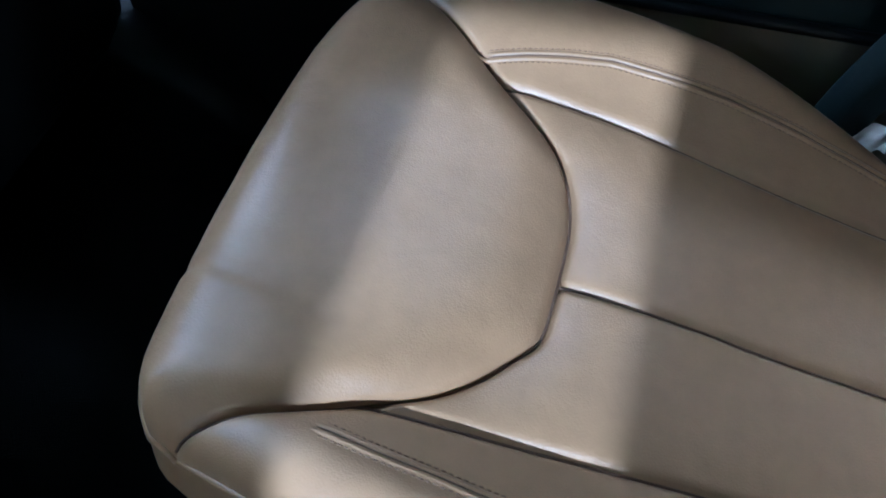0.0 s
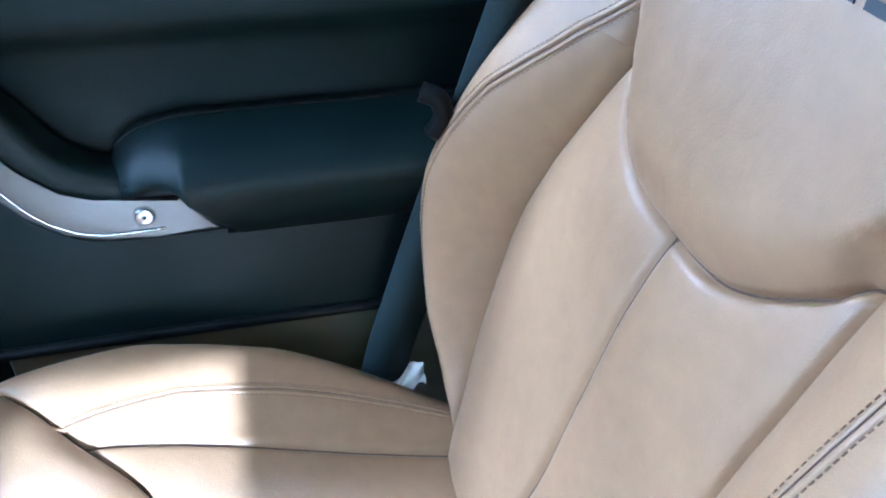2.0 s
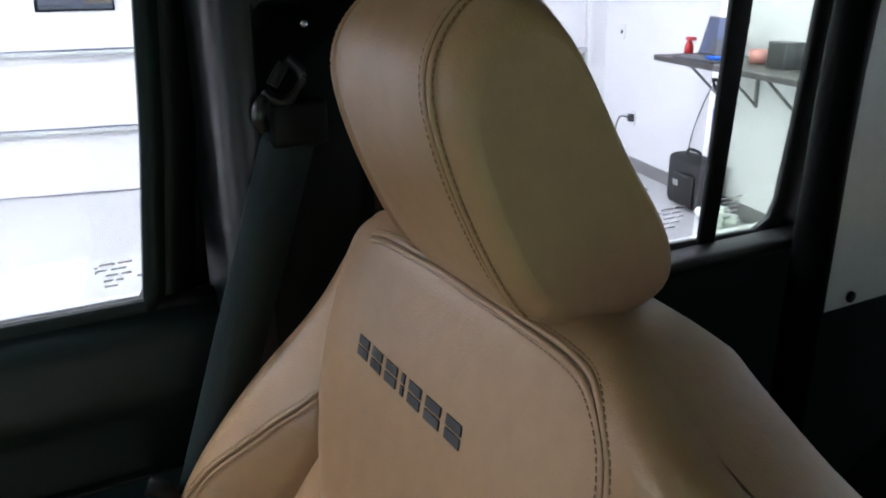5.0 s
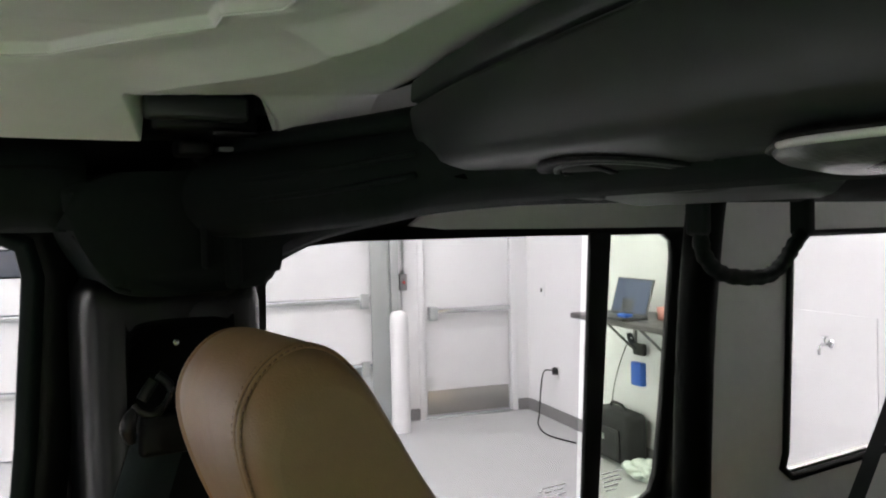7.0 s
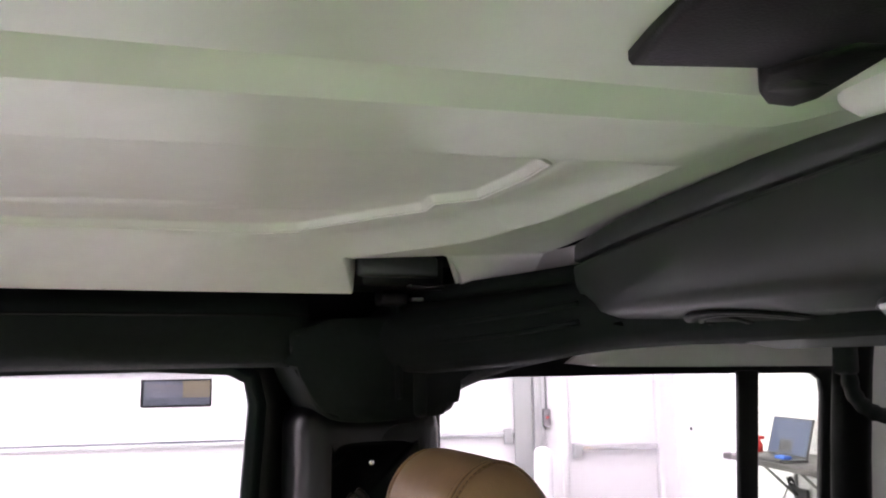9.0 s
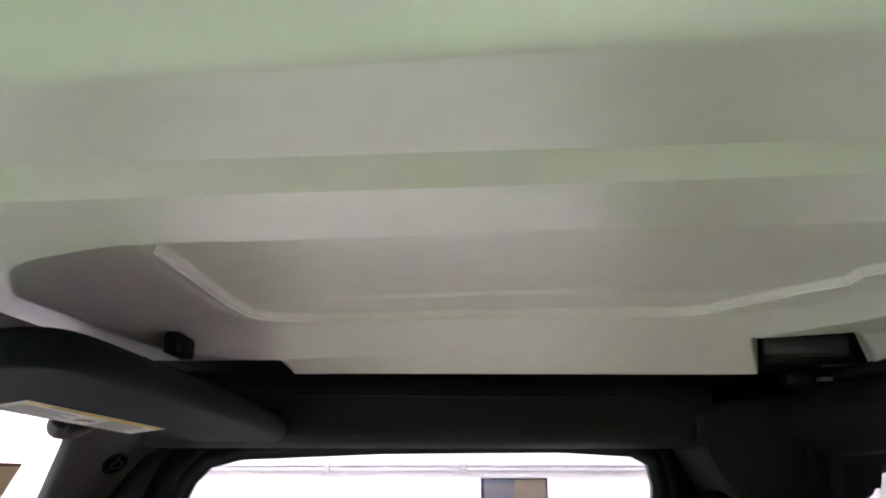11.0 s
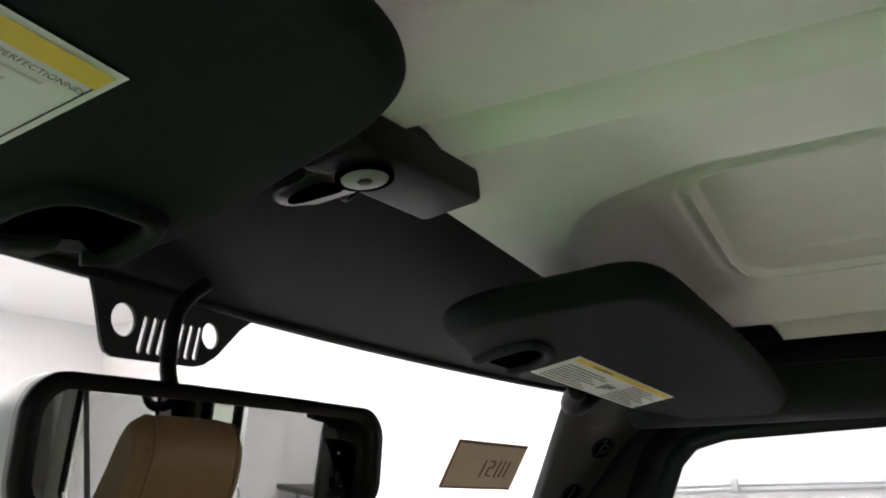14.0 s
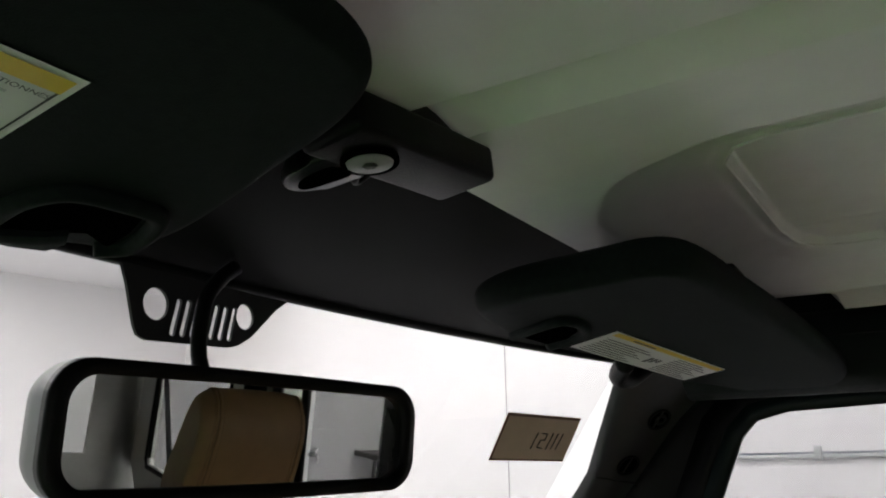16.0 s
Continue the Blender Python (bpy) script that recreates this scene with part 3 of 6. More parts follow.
def cush(u, y):
    a = abs(u)
    d = cush_xy(u, y)
    dc, wc = (d_out(y), w_out(y)) if u > 0 else (d_in(y), w_in(y))
    z = z_cush(y)
    yv, yf = cush_v(u), y_front(u)
    if a > 0.6:
        q = (a - 0.6) / 0.4
        z += 0.030 * (0.1 * math.sin(min(q * 1.25, 1) * math.pi / 2) + 0.9 * smooth01(q * 1.1)) * min(1, max(0.12 if u < 0 else 0.25, (0.47 - y) / 0.16)) * min(1, max(0.1, 0.2 + y * 4.5))
    if y > yv:
        k = min((y - yv) / 0.05, 1)
        z += 0.010 * math.sin(k * math.pi / 2)
    z -= groove(y - yv) * 1.0
    if y < yv:
        z -= groove(abs(d) - dc, 0.0055, 0.0030, 0.0030, 0.016) + (groove(d + centre_shift(y), 0.004, 0.003, 0.003) if a < 0.6 else 0)
    e = min(wc - abs(d), (yf - y) * 0.95)
    r = 0.040
    if e < r:
        z -= r - math.sqrt(max(r * r - (r - max(e, 0)) ** 2, 0))
    # a fold in the front panel, and the soft creases and sag of used leather
    fold = d + 0.094 - 0.173 * (y - 0.395)
    z -= 0.0034 * smooth01((y - 0.385) / 0.03) * (math.exp(-(fold / 0.0065) ** 2) + 0.5 * math.exp(-((fold - 0.018) / 0.016) ** 2))
    z += 0.0014 * noise.noise(Vector((d * 14, y * 14, 1))) + 0.0006 * noise.noise(Vector((d * 45, y * 38, 4)))
    return Vector((SX + d, y, z))


def cush_at(d, y):
    u = math.copysign(1, d)
    dc, wc = (d_out(y), w_out(y)) if d > 0 else (d_in(y), w_in(y))
    a = 0.6 * abs(d) / dc if abs(d) < dc else 0.6 + 0.4 * (abs(d) - dc) / (wc - dc)
    return cush(u * min(a, 0.99), y)


def cush_row(u, v):
    yv, yf = cush_v(u), y_front(u)
    y = -0.02 + (yv + 0.02) * v / 0.6 if v <= 0.6 else yv + (yf - yv) * (v - 0.6) / 0.4
    return cush(u, y)


def ease(n, a, b):
    """Steps that crowd at both ends."""
    return [a + (b - a) * (0.5 - 0.5 * math.cos(math.pi * i / n)) for i in range(n + 1)]


def shifted(points, normal, off, lift=0.0):
    out = []
    for i, p in enumerate(points):
        t = (points[min(i + 1, len(points) - 1)] - points[max(i - 1, 0)]).normalized()
        n = normal(p)
        out.append(p + t.cross(n).normalized() * off + n * lift)
    return out


def triple_seam(points, normal, parent, gap=0.0029, row=0.0070):
    """A felled seam: a joint with its shade painted as a dark line, a rolled ridge at each side and a row of stitches
    beyond each.
    """
    part("seam", tube(shifted(points, normal, 0, 0.0004), 0.0004, 6, up=(1, 0, 0)), SEAMSHADE, parent)
    for sg in (-1, 1):
        part("seam_ridge", tube(shifted(points, normal, sg * gap, -0.0012), 0.0025, 8, up=(1, 0, 0)), LEATHER, parent)
        part("stitching", stitches(shifted(points, normal, sg * row, 0.0002), normal, r=0.00026), STITCH, parent)


def seam_on(at, line, parent, gap=0.0024, row=0.0054):
    """The same seam laid on a curved surface at(a, b), along a line of (a, b)."""
    def normal(a, b):
        h = 0.002
        return (at(a + h, b) - at(a - h, b)).cross(at(a, b + h) - at(a, b - h)).normalized()

    def row_of(off, lift):
        out, ns = [], []
        for i, (a, b) in enumerate(line):
            p, q = line[max(i - 1, 0)], line[min(i + 1, len(line) - 1)]
            t = Vector((q[0] - p[0], q[1] - p[1])).normalized()
            a2, b2 = a - t.y * off, b + t.x * off
            n = normal(a2, b2)
            if n.y + n.z < 0:
                n = -n
            ends = min(i, len(line) - 1 - i) / 3
            out.append(at(a2, b2) + n * (lift - (0.0022 * (1 - ends) if ends < 1 else 0)))
            ns.append(n)
        return out, ns
    pts, ns = row_of(0, 0.0008)
    part("seam", tube(pts, 0.0004, 6), SEAMSHADE, parent)
    for sg in (-1, 1):
        part("seam_ridge", tube(row_of(sg * gap, -0.0011)[0], 0.0025, 8), LEATHER, parent)
        pts, ns = row_of(sg * row, 0.0003)

        def near(p, pts=pts, ns=ns):
            return ns[min(range(len(pts)), key=lambda i: (pts[i] - p).length_squared)]
        part("stitching", stitches(pts, near, r=0.00026), STITCH, parent)


def front_seat():
    st = thing("front_seat", "tan leather bucket seat with dark stitched seams and headrest", "seat", (SX, 0.2, 0.56))
    part("cushion_base", box(SX - 0.19, -0.02, 0.60, SX + 0.19, 0.46, 0.80, 0.03), BLACK, st, "black seat base under the cushion")
    part("front_panel", sheet(cush_row, ease(150, -1, 1), ease(34, 0.6, 1)), LEATHER, st)
    part("centre_panel", sheet(cush_row, ease(30, -0.6, 0), ease(44, 0, 0.6)), LEATHER, st)
    part("centre_panel", sheet(cush_row, ease(30, 0, 0.6), ease(44, 0, 0.6)), LEATHER, st)
    part("side_bolster", sheet(cush_row, ease(24, -1, -0.6), ease(44, 0, 0.6)), LEATHER, st)
    part("side_bolster", sheet(cush_row, ease(24, 0.6, 1), ease(44, 0, 0.6)), LEATHER, st)
    rim = [cush_row(-1, v) for v in span(0, 1, 40)] + [cush_row(u, 1) for u in span(-1, 1, 40)[1:]] + [cush_row(1, v) for v in reversed(span(0, 1, 40))][1:]
    cen = Vector((SX, 0.22, 0))

    def skirt(i, k):
        p = rim[i].copy()
        o = (Vector((p.x, p.y, 0)) - cen).normalized()
        p += o * 0.012 * math.sin(k * math.pi) - o * 0.03 * k * k
        p.z += (0.70 - p.z) * k
        return p
    part("side_skirt", sheet(skirt, range(len(rim)), span(0, 1, 8)), LEATHER, st)
    part("piping", tube(rim, 0.0028, 8), PIPE, st)
    up = lambda p: Vector((0, 0, 1))
    for sgn in (-1, 1):
        tab = [(0, 0.66), (0.3, 0.76), (1, 0.82)] if sgn > 0 else [(0, 0.74), (0.12, 0.76), (0.3, 0.78), (1, 0.80)]
        line = [(cush_xy(sgn * lerp_table(tab, k), y), y) for k, y in [(k, (0.383 if sgn > 0 else 0.394) - 0.372 * k) for k in span(0, 1, 60)]]
        seam_on(cush_at, line, st)
    lift = Vector((0, 0, 0.0012))
    # cushion creases get their shade as thin dark brown lines
    part("seam", tube([cush(u, cush_v(u)) + lift for u in span(-0.985, 0.985, 80)], 0.0011, 6), SEAMSHADE, st)
    for u in (-0.6, 0.0, 0.6):
        part("seam", tube([cush(u, y) + lift for y in span(-0.01, cush_v(u), 50)], 0.0009, 6), SEAMSHADE, st)
    # backrest
    d_o = soft_table([(-0.42, 0.120), (-0.37, 0.145), (-0.30, 0.178), (-0.2, 0.190), (-0.1, 0.168), (-0.05, 0.150), (0, 0.134), (0.05, 0.140), (0.08, 0.150), (0.115, 0.155), (0.15, 0.158), (0.185, 0.148), (0.21, 0.132)])
    d_i = soft_table([(-0.42, 0.110), (-0.3, 0.128), (-0.2, 0.136), (-0.1, 0.140), (0, 0.145), (0.03, 0.155), (0.06, 0.168), (0.1, 0.190), (0.125, 0.198), (0.154, 0.190), (0.185, 0.158), (0.21, 0.142)])
    w_o = soft_table([(-0.42, 0.128), (-0.39, 0.165), (-0.36, 0.205), (-0.3, 0.238), (-0.2, 0.262), (-0.1, 0.258), (0, 0.242), (0.1, 0.214), (0.15, 0.202), (0.185, 0.182), (0.21, 0.164)])
    w_i = soft_table([(-0.42, 0.180), (-0.36, 0.215), (-0.3, 0.246), (-0.2, 0.264), (-0.1, 0.268), (0, 0.268), (0.05, 0.270), (0.1, 0.273), (0.15, 0.266), (0.185, 0.222), (0.21, 0.175)])
    b_o = soft_table([(-0.42, -0.02), (-0.36, 0.012), (-0.3, 0.046), (-0.2, 0.072), (-0.1, 0.066), (0, 0.042), (0.08, 0.014), (0.15, 0.0), (0.22, 0.0)])
    b_i = soft_table([(-0.42, 0.035), (-0.3, 0.060), (-0.2, 0.072), (-0.1, 0.070), (0, 0.056), (0.08, 0.040), (0.15, 0.030), (0.22, 0.02)])

    def d_back(u, s):
        return d_o(s) if u > 0 else d_i(s)

    def top_seam(u, d):
        return 0.112 - 0.05 * (abs(u) - 0.6) if u > 0 else 0.106 + 0.90 * (d - 0.2)
    v_back = soft_table([(0, -0.068), (0.2, -0.065), (0.35, -0.050), (0.5, -0.022), (0.6, 0.0), (1.0, 0.0)])

    def s_top(u):
        return 0.212 - 0.006 * u * u - 0.012 * u ** 8 - (0.032 * abs(u) ** 3 if u < 0 else 0)

    def back(u, s):
        a = abs(u)
        db, wb = d_back(u, s), (w_o(s) if u > 0 else w_i(s))
        d = db * a / 0.6 if a <= 0.6 else db + (wb - db) * (a - 0.6) / 0.4
        n = 0.004 - 0.010 * math.exp(-((s + 0.30) / 0.1) ** 2)
        if a > 0.6:
            lim = 1.0 if u > 0 else 0.3 + 0.7 * smooth01((top_seam(u, d) - s) / 0.05 + 0.3)
            if u < 0:
                n += 0.014 * smooth01((s - top_seam(u, d)) / 0.03 + 0.3)
            n += (b_o(s) if u > 0 else b_i(s)) * lim * math.sin(min((a - 0.6) / 0.4 * 1.2, 1) * math.pi / 2)
        sv = v_back(a)
        if a <= 0.6 and s > sv:
            rise = smooth01((s - top_seam(u, db)) / 0.03 + 0.3) if u < 0 else 1.0
            n += 0.014 * math.sin(min((s - sv) / 0.05, 1) * math.pi / 2) * (1 - (1 - rise) * smooth01((a - 0.50) / 0.10))
        if a <= 0.6:
            n -= groove(s - sv) if s < 0.1 else 0
            if s < sv:
                n -= groove(d, 0.004, 0.003, 0.003)
        n -= groove(d - db) * ((1 if s < 0.0 else 0.75) if u > 0 else 1 - smooth01((s - 0.085) / 0.03))
        if u < -0.6:
            n -= groove(s - top_seam(u, d), 0.005, 0.003, 0.004, 0.015)
        e = min(wb - d, (s_top(u) - s) * 0.95)
        r = 0.038
        if e < r:
            n -= r - math.sqrt(max(r * r - (r - max(e, 0)) ** 2, 0))
        n += 0.0014 * noise.noise(Vector((d * 12, s * 12, 5))) + 0.0006 * noise.noise(Vector((d * 40, s * 34, 8)))
        return Vector((SX + math.copysign(d, u), SEAT0.y, SEAT0.z)) + seat_s * s + seat_n * n

    def back_row(u, v):
        sv = v_back(abs(u))
        s = -0.42 + (sv + 0.42) * v / 0.6 if v <= 0.6 else sv + (s_top(u) - sv) * (v - 0.6) / 0.4
        return back(u, s)
    part("shoulder_panel", sheet(back_row, ease(56, -0.6, 0.6), ease(40, 0.6, 1)), LEATHER, st)
    part("back_panel", sheet(back_row, ease(28, -0.6, 0), ease(40, 0, 0.6)), LEATHER, st)
    part("back_panel", sheet(back_row, ease(28, 0, 0.6), ease(40, 0, 0.6)), LEATHER, st)
    vv = ease(40, 0, 0.6) + ease(30, 0.6, 1)[1:]
    part("back_bolster", sheet(back_row, ease(26, -1, -0.6), vv), LEATHER, st)
    part("back_bolster", sheet(back_row, ease(26, 0.6, 1), vv), LEATHER, st)
    rim2 = [back_row(-1, v) for v in span(0, 1, 50)] + [back_row(u, 1) for u in span(-1, 1, 30)[1:]] + [back_row(1, v) for v in reversed(span(0, 1, 50))][1:]

    def shell(i, k):
        p = rim2[i]
        c = SEAT0 + seat_s * -0.1
        inward = (c - p)
        inward -= seat_n * inward.dot(seat_n)
        return p - seat_n * (0.115 * math.sin(k * math.pi / 2)) + inward.normalized() * (-0.008 * math.sin(k * math.pi) + 0.05 * k ** 3)
    part("back_shell", sheet(shell, range(len(rim2)), span(0, 1, 8)), LEATHER, st)
    ends = [shell(i, 1) for i in range(len(rim2))]
    bm = bmesh.new()
    bm.faces.new([bm.verts.new(p) for p in ends])
    part("back_cover", bm, LEATHER, st)
    fw = lambda p: seat_n
    # crease shade drawn as dark brown lines along the backrest seams
    part("seam", tube([back(u, v_back(abs(u))) + seat_n * 0.0008 for u in span(-0.6, 0.6, 60)], 0.0009, 6), SEAMSHADE, st)
    for u in (-0.6, 0.0, 0.6):
        part("seam", tube([back(u, s) + seat_n * 0.0004 for s in span(-0.41, v_back(abs(u)), 50)], 0.0008, 6), SEAMSHADE, st)
    inner = []
    for a in span(0.62, 0.98, 24):
        sv = 0.11
        for _ in range(12):
            sv = top_seam(-a, d_i(sv) + (w_i(sv) - d_i(sv)) * (a - 0.6) / 0.4)
        inner.append(back(-a, sv) + seat_n * 0.001)
    part("seam", tube(inner, 0.0009, 6), SEAMSHADE, st)

    def back_at(d, s):
        sg = 1 if d > 0 else -1
        db, wb, d = d_back(sg, s), (w_o(s) if sg > 0 else w_i(s)), abs(d)
        a = d / db * 0.6 if d < db else 0.6 + 0.4 * (d - db) / (wb - db)
        return back(sg * min(a, 0.99), s)
    line = []
    for k in span(0, 1, 70):
        u, s = lerp_table([(0, 0.595), (0.02, 0.625), (0.12, 0.72), (0.3, 0.82), (0.55, 0.90), (1, 0.93)], k), 0.045 - 0.42 * k
        line.append((d_o(s) + (w_o(s) - d_o(s)) * (u - 0.6) / 0.4, s))
    seam_on(back_at, line, st)
    track = smooth_poly([(0.165, -0.40, 0), (0.190, -0.3, 0), (0.204, -0.2, 0), (0.208, -0.1, 0), (0.213, 0.0, 0), (0.221, 0.05, 0), (0.231, 0.083, 0), (0.241, 0.105, 0), (0.251, 0.124, 0), (0.259, 0.138, 0), (0.264, 0.15, 0)], 8, False)
    seam_on(back_at, [(-p.x, p.y) for p in track[4:-2]], st)
    # stitched border of the shield, from the inboard seam round its top towards the headrest
    border = [(-0.193, 0.094), (-0.199, 0.110), (-0.201, 0.125), (-0.197, 0.141), (-0.189, 0.157), (-0.174, 0.172), (-0.156, 0.181), (-0.130, 0.185), (-0.09, 0.187), (-0.04, 0.188), (0.0, 0.189), (0.046, 0.188), (0.09, 0.186), (0.12, 0.180)]
    seam_on(back_at, [(p.x, p.y) for p in smooth_poly([(a, b, 0) for a, b in border], 5, False)], st)
    # worn wordmark as plain slanted bars
    def on(u, v, k):
        lean = u + (v - 0.0985) * 0.25
        uu = lean / (d_back(lean, v) / 0.6)
        return back(uu, v) + seat_n * (0.0002 + 0.001 * k)
    x = 0.0765
    for w in (0.0175, 0.0175, 0.0175, 0.0045, 0.0175, 0.0195, 0.0185):
        for v0, v1 in ((0.0975, 0.1038), (0.1054, 0.1118)):
            part("mark", prism([(x, v0), (x - w, v0), (x - w, v1), (x, v1)], on, 1.0), INK, st, "dark embroidered bar", smooth=False)
        x -= w + 0.0073
    # headrest
    loop = smooth_poly([(-0.128, 1.405, 0), (-0.090, 1.47, 0), (-0.070, 1.535, 0), (-0.082, 1.572, 0), (-0.112, 1.588, 0), (-0.145, 1.568, 0), (-0.186, 1.50, 0), (-0.224, 1.44, 0), (-0.222, 1.405, 0), (-0.175, 1.392, 0)], 5)
    cy = Vector((-0.15, 1.48, 0))
    HB = -0.020
    xs = [0.086 * math.sin(math.pi / 2 * k) for k in span(-1, 1, 36)]

    def head(x, i):
        p = loop[i % len(loop)]
        f = max(1 - abs(x / 0.0862) ** 5, 0) ** 0.35
        q = cy + (p - cy) * (0.72 + 0.28 * f)
        wide = 1.0 - 0.06 * (q.y - 1.40) / 0.19
        return Vector((SX - 0.037 + x * wide, q.x + HB, q.y))
    hd = part("headrest", sheet(head, xs, range(len(loop) + 1)), LEATHER, st)
    for sgn in (-1, 1):
        caps = bmesh.new()
        caps.faces.new([caps.verts.new(head(sgn * 0.086, i)) for i in range(len(loop))])
        part("headrest_side", caps, LEATHER, hd)
        line = [head(0.072 if sgn > 0 else -0.062, i) for i in list(range(0, 28))]

        def hn(p):
            return Vector((0, p.y - HB - cy.x, p.z - cy.y)).normalized()
        line = [p + hn(p) * 0.0006 for p in line]
        triple_seam(line, hn, hd)
        part("headrest_post", tube([(SX + sgn * 0.06, -0.17, 1.36), (SX + sgn * 0.06, -0.165, 1.42)], 0.006, 10), CHROME, st)
    return st


front_seat()

# ---- car body: doors, pillars, roof ----


def yz(x):
    return lambda u, v, w: Vector((x + w, u, v))


def offset_loop(loop, d):
    n = len(loop)
    out = []
    area = sum(loop[i][0] * loop[(i + 1) % n][1] - loop[(i + 1) % n][0] * loop[i][1] for i in range(n))
    sg = 1 if area > 0 else -1
    for i in range(n):
        a, b = Vector(loop[i - 1]), Vector(loop[(i + 1) % n])
        t = (b - a).normalized()
        out.append((loop[i][0] + sg * t.y * d, loop[i][1] - sg * t.x * d))
    return out


def soft_plate(loop, to3, depth, r):
    """A padded board: a rounded rim between two flat faces."""
    steps = [(r + 0.004, 0.0), (r + 0.001, 0.0)] + [(r * (1 - math.sin(a)), r * (1 - math.cos(a))) for a in span(0.12, math.pi / 2, 5)]
    steps += [(i, depth - w) for i, w in reversed(steps)]
    bm = bmesh.new()
    rings = [[bm.verts.new(to3(u, v, w)) for u, v in offset_loop(loop, -i)] for i, w in steps]
    n = len(loop)
    for a, b in zip(rings, rings[1:]):
        for k in range(n):
            bm.faces.new((a[k], a[(k + 1) % n], b[(k + 1) % n], b[k]))
    bm.faces.new(rings[0])
    bm.faces.new(rings[-1])
    return bm


FW = [(0.690, 1.287), (0.640, 1.35), (0.558, 1.55), (0.528, 1.620), (0.508, 1.641), (0.47, 1.651), (0.30, 1.658), (0.08, 1.660), (-0.005, 1.655), (-0.028, 1.643), (-0.034, 1.615), (-0.022, 1.45), (-0.006, 1.300), (0.0, 1.287), (0.2, 1.287), (0.45, 1.287)]
RW = [(-0.285, 1.226), (-0.29, 1.59), (-0.31, 1.618), (-0.346, 1.634), (-0.40, 1.638), (-0.7, 1.637), (-0.965, 1.633), (-0.983, 1.622), (-0.985, 1.60), (-0.955, 1.36), (-0.938, 1.25), (-0.925, 1.222), (-0.895, 1.208), (-0.6, 1.218)]


def door_x(y, z):
    """Inner face of the front door trim, as a distance from the middle of the car."""
    base = soft_table([(0.50, 0.665), (0.70, 0.668), (0.88, 0.660), (0.97, 0.672), (1.0, 0.680), (1.03, 0.690), (1.10, 0.700), (1.17, 0.690), (1.20, 0.672), (1.255, 0.672), (1.275, 0.682), (1.29, 0.705)])
    return base(z)


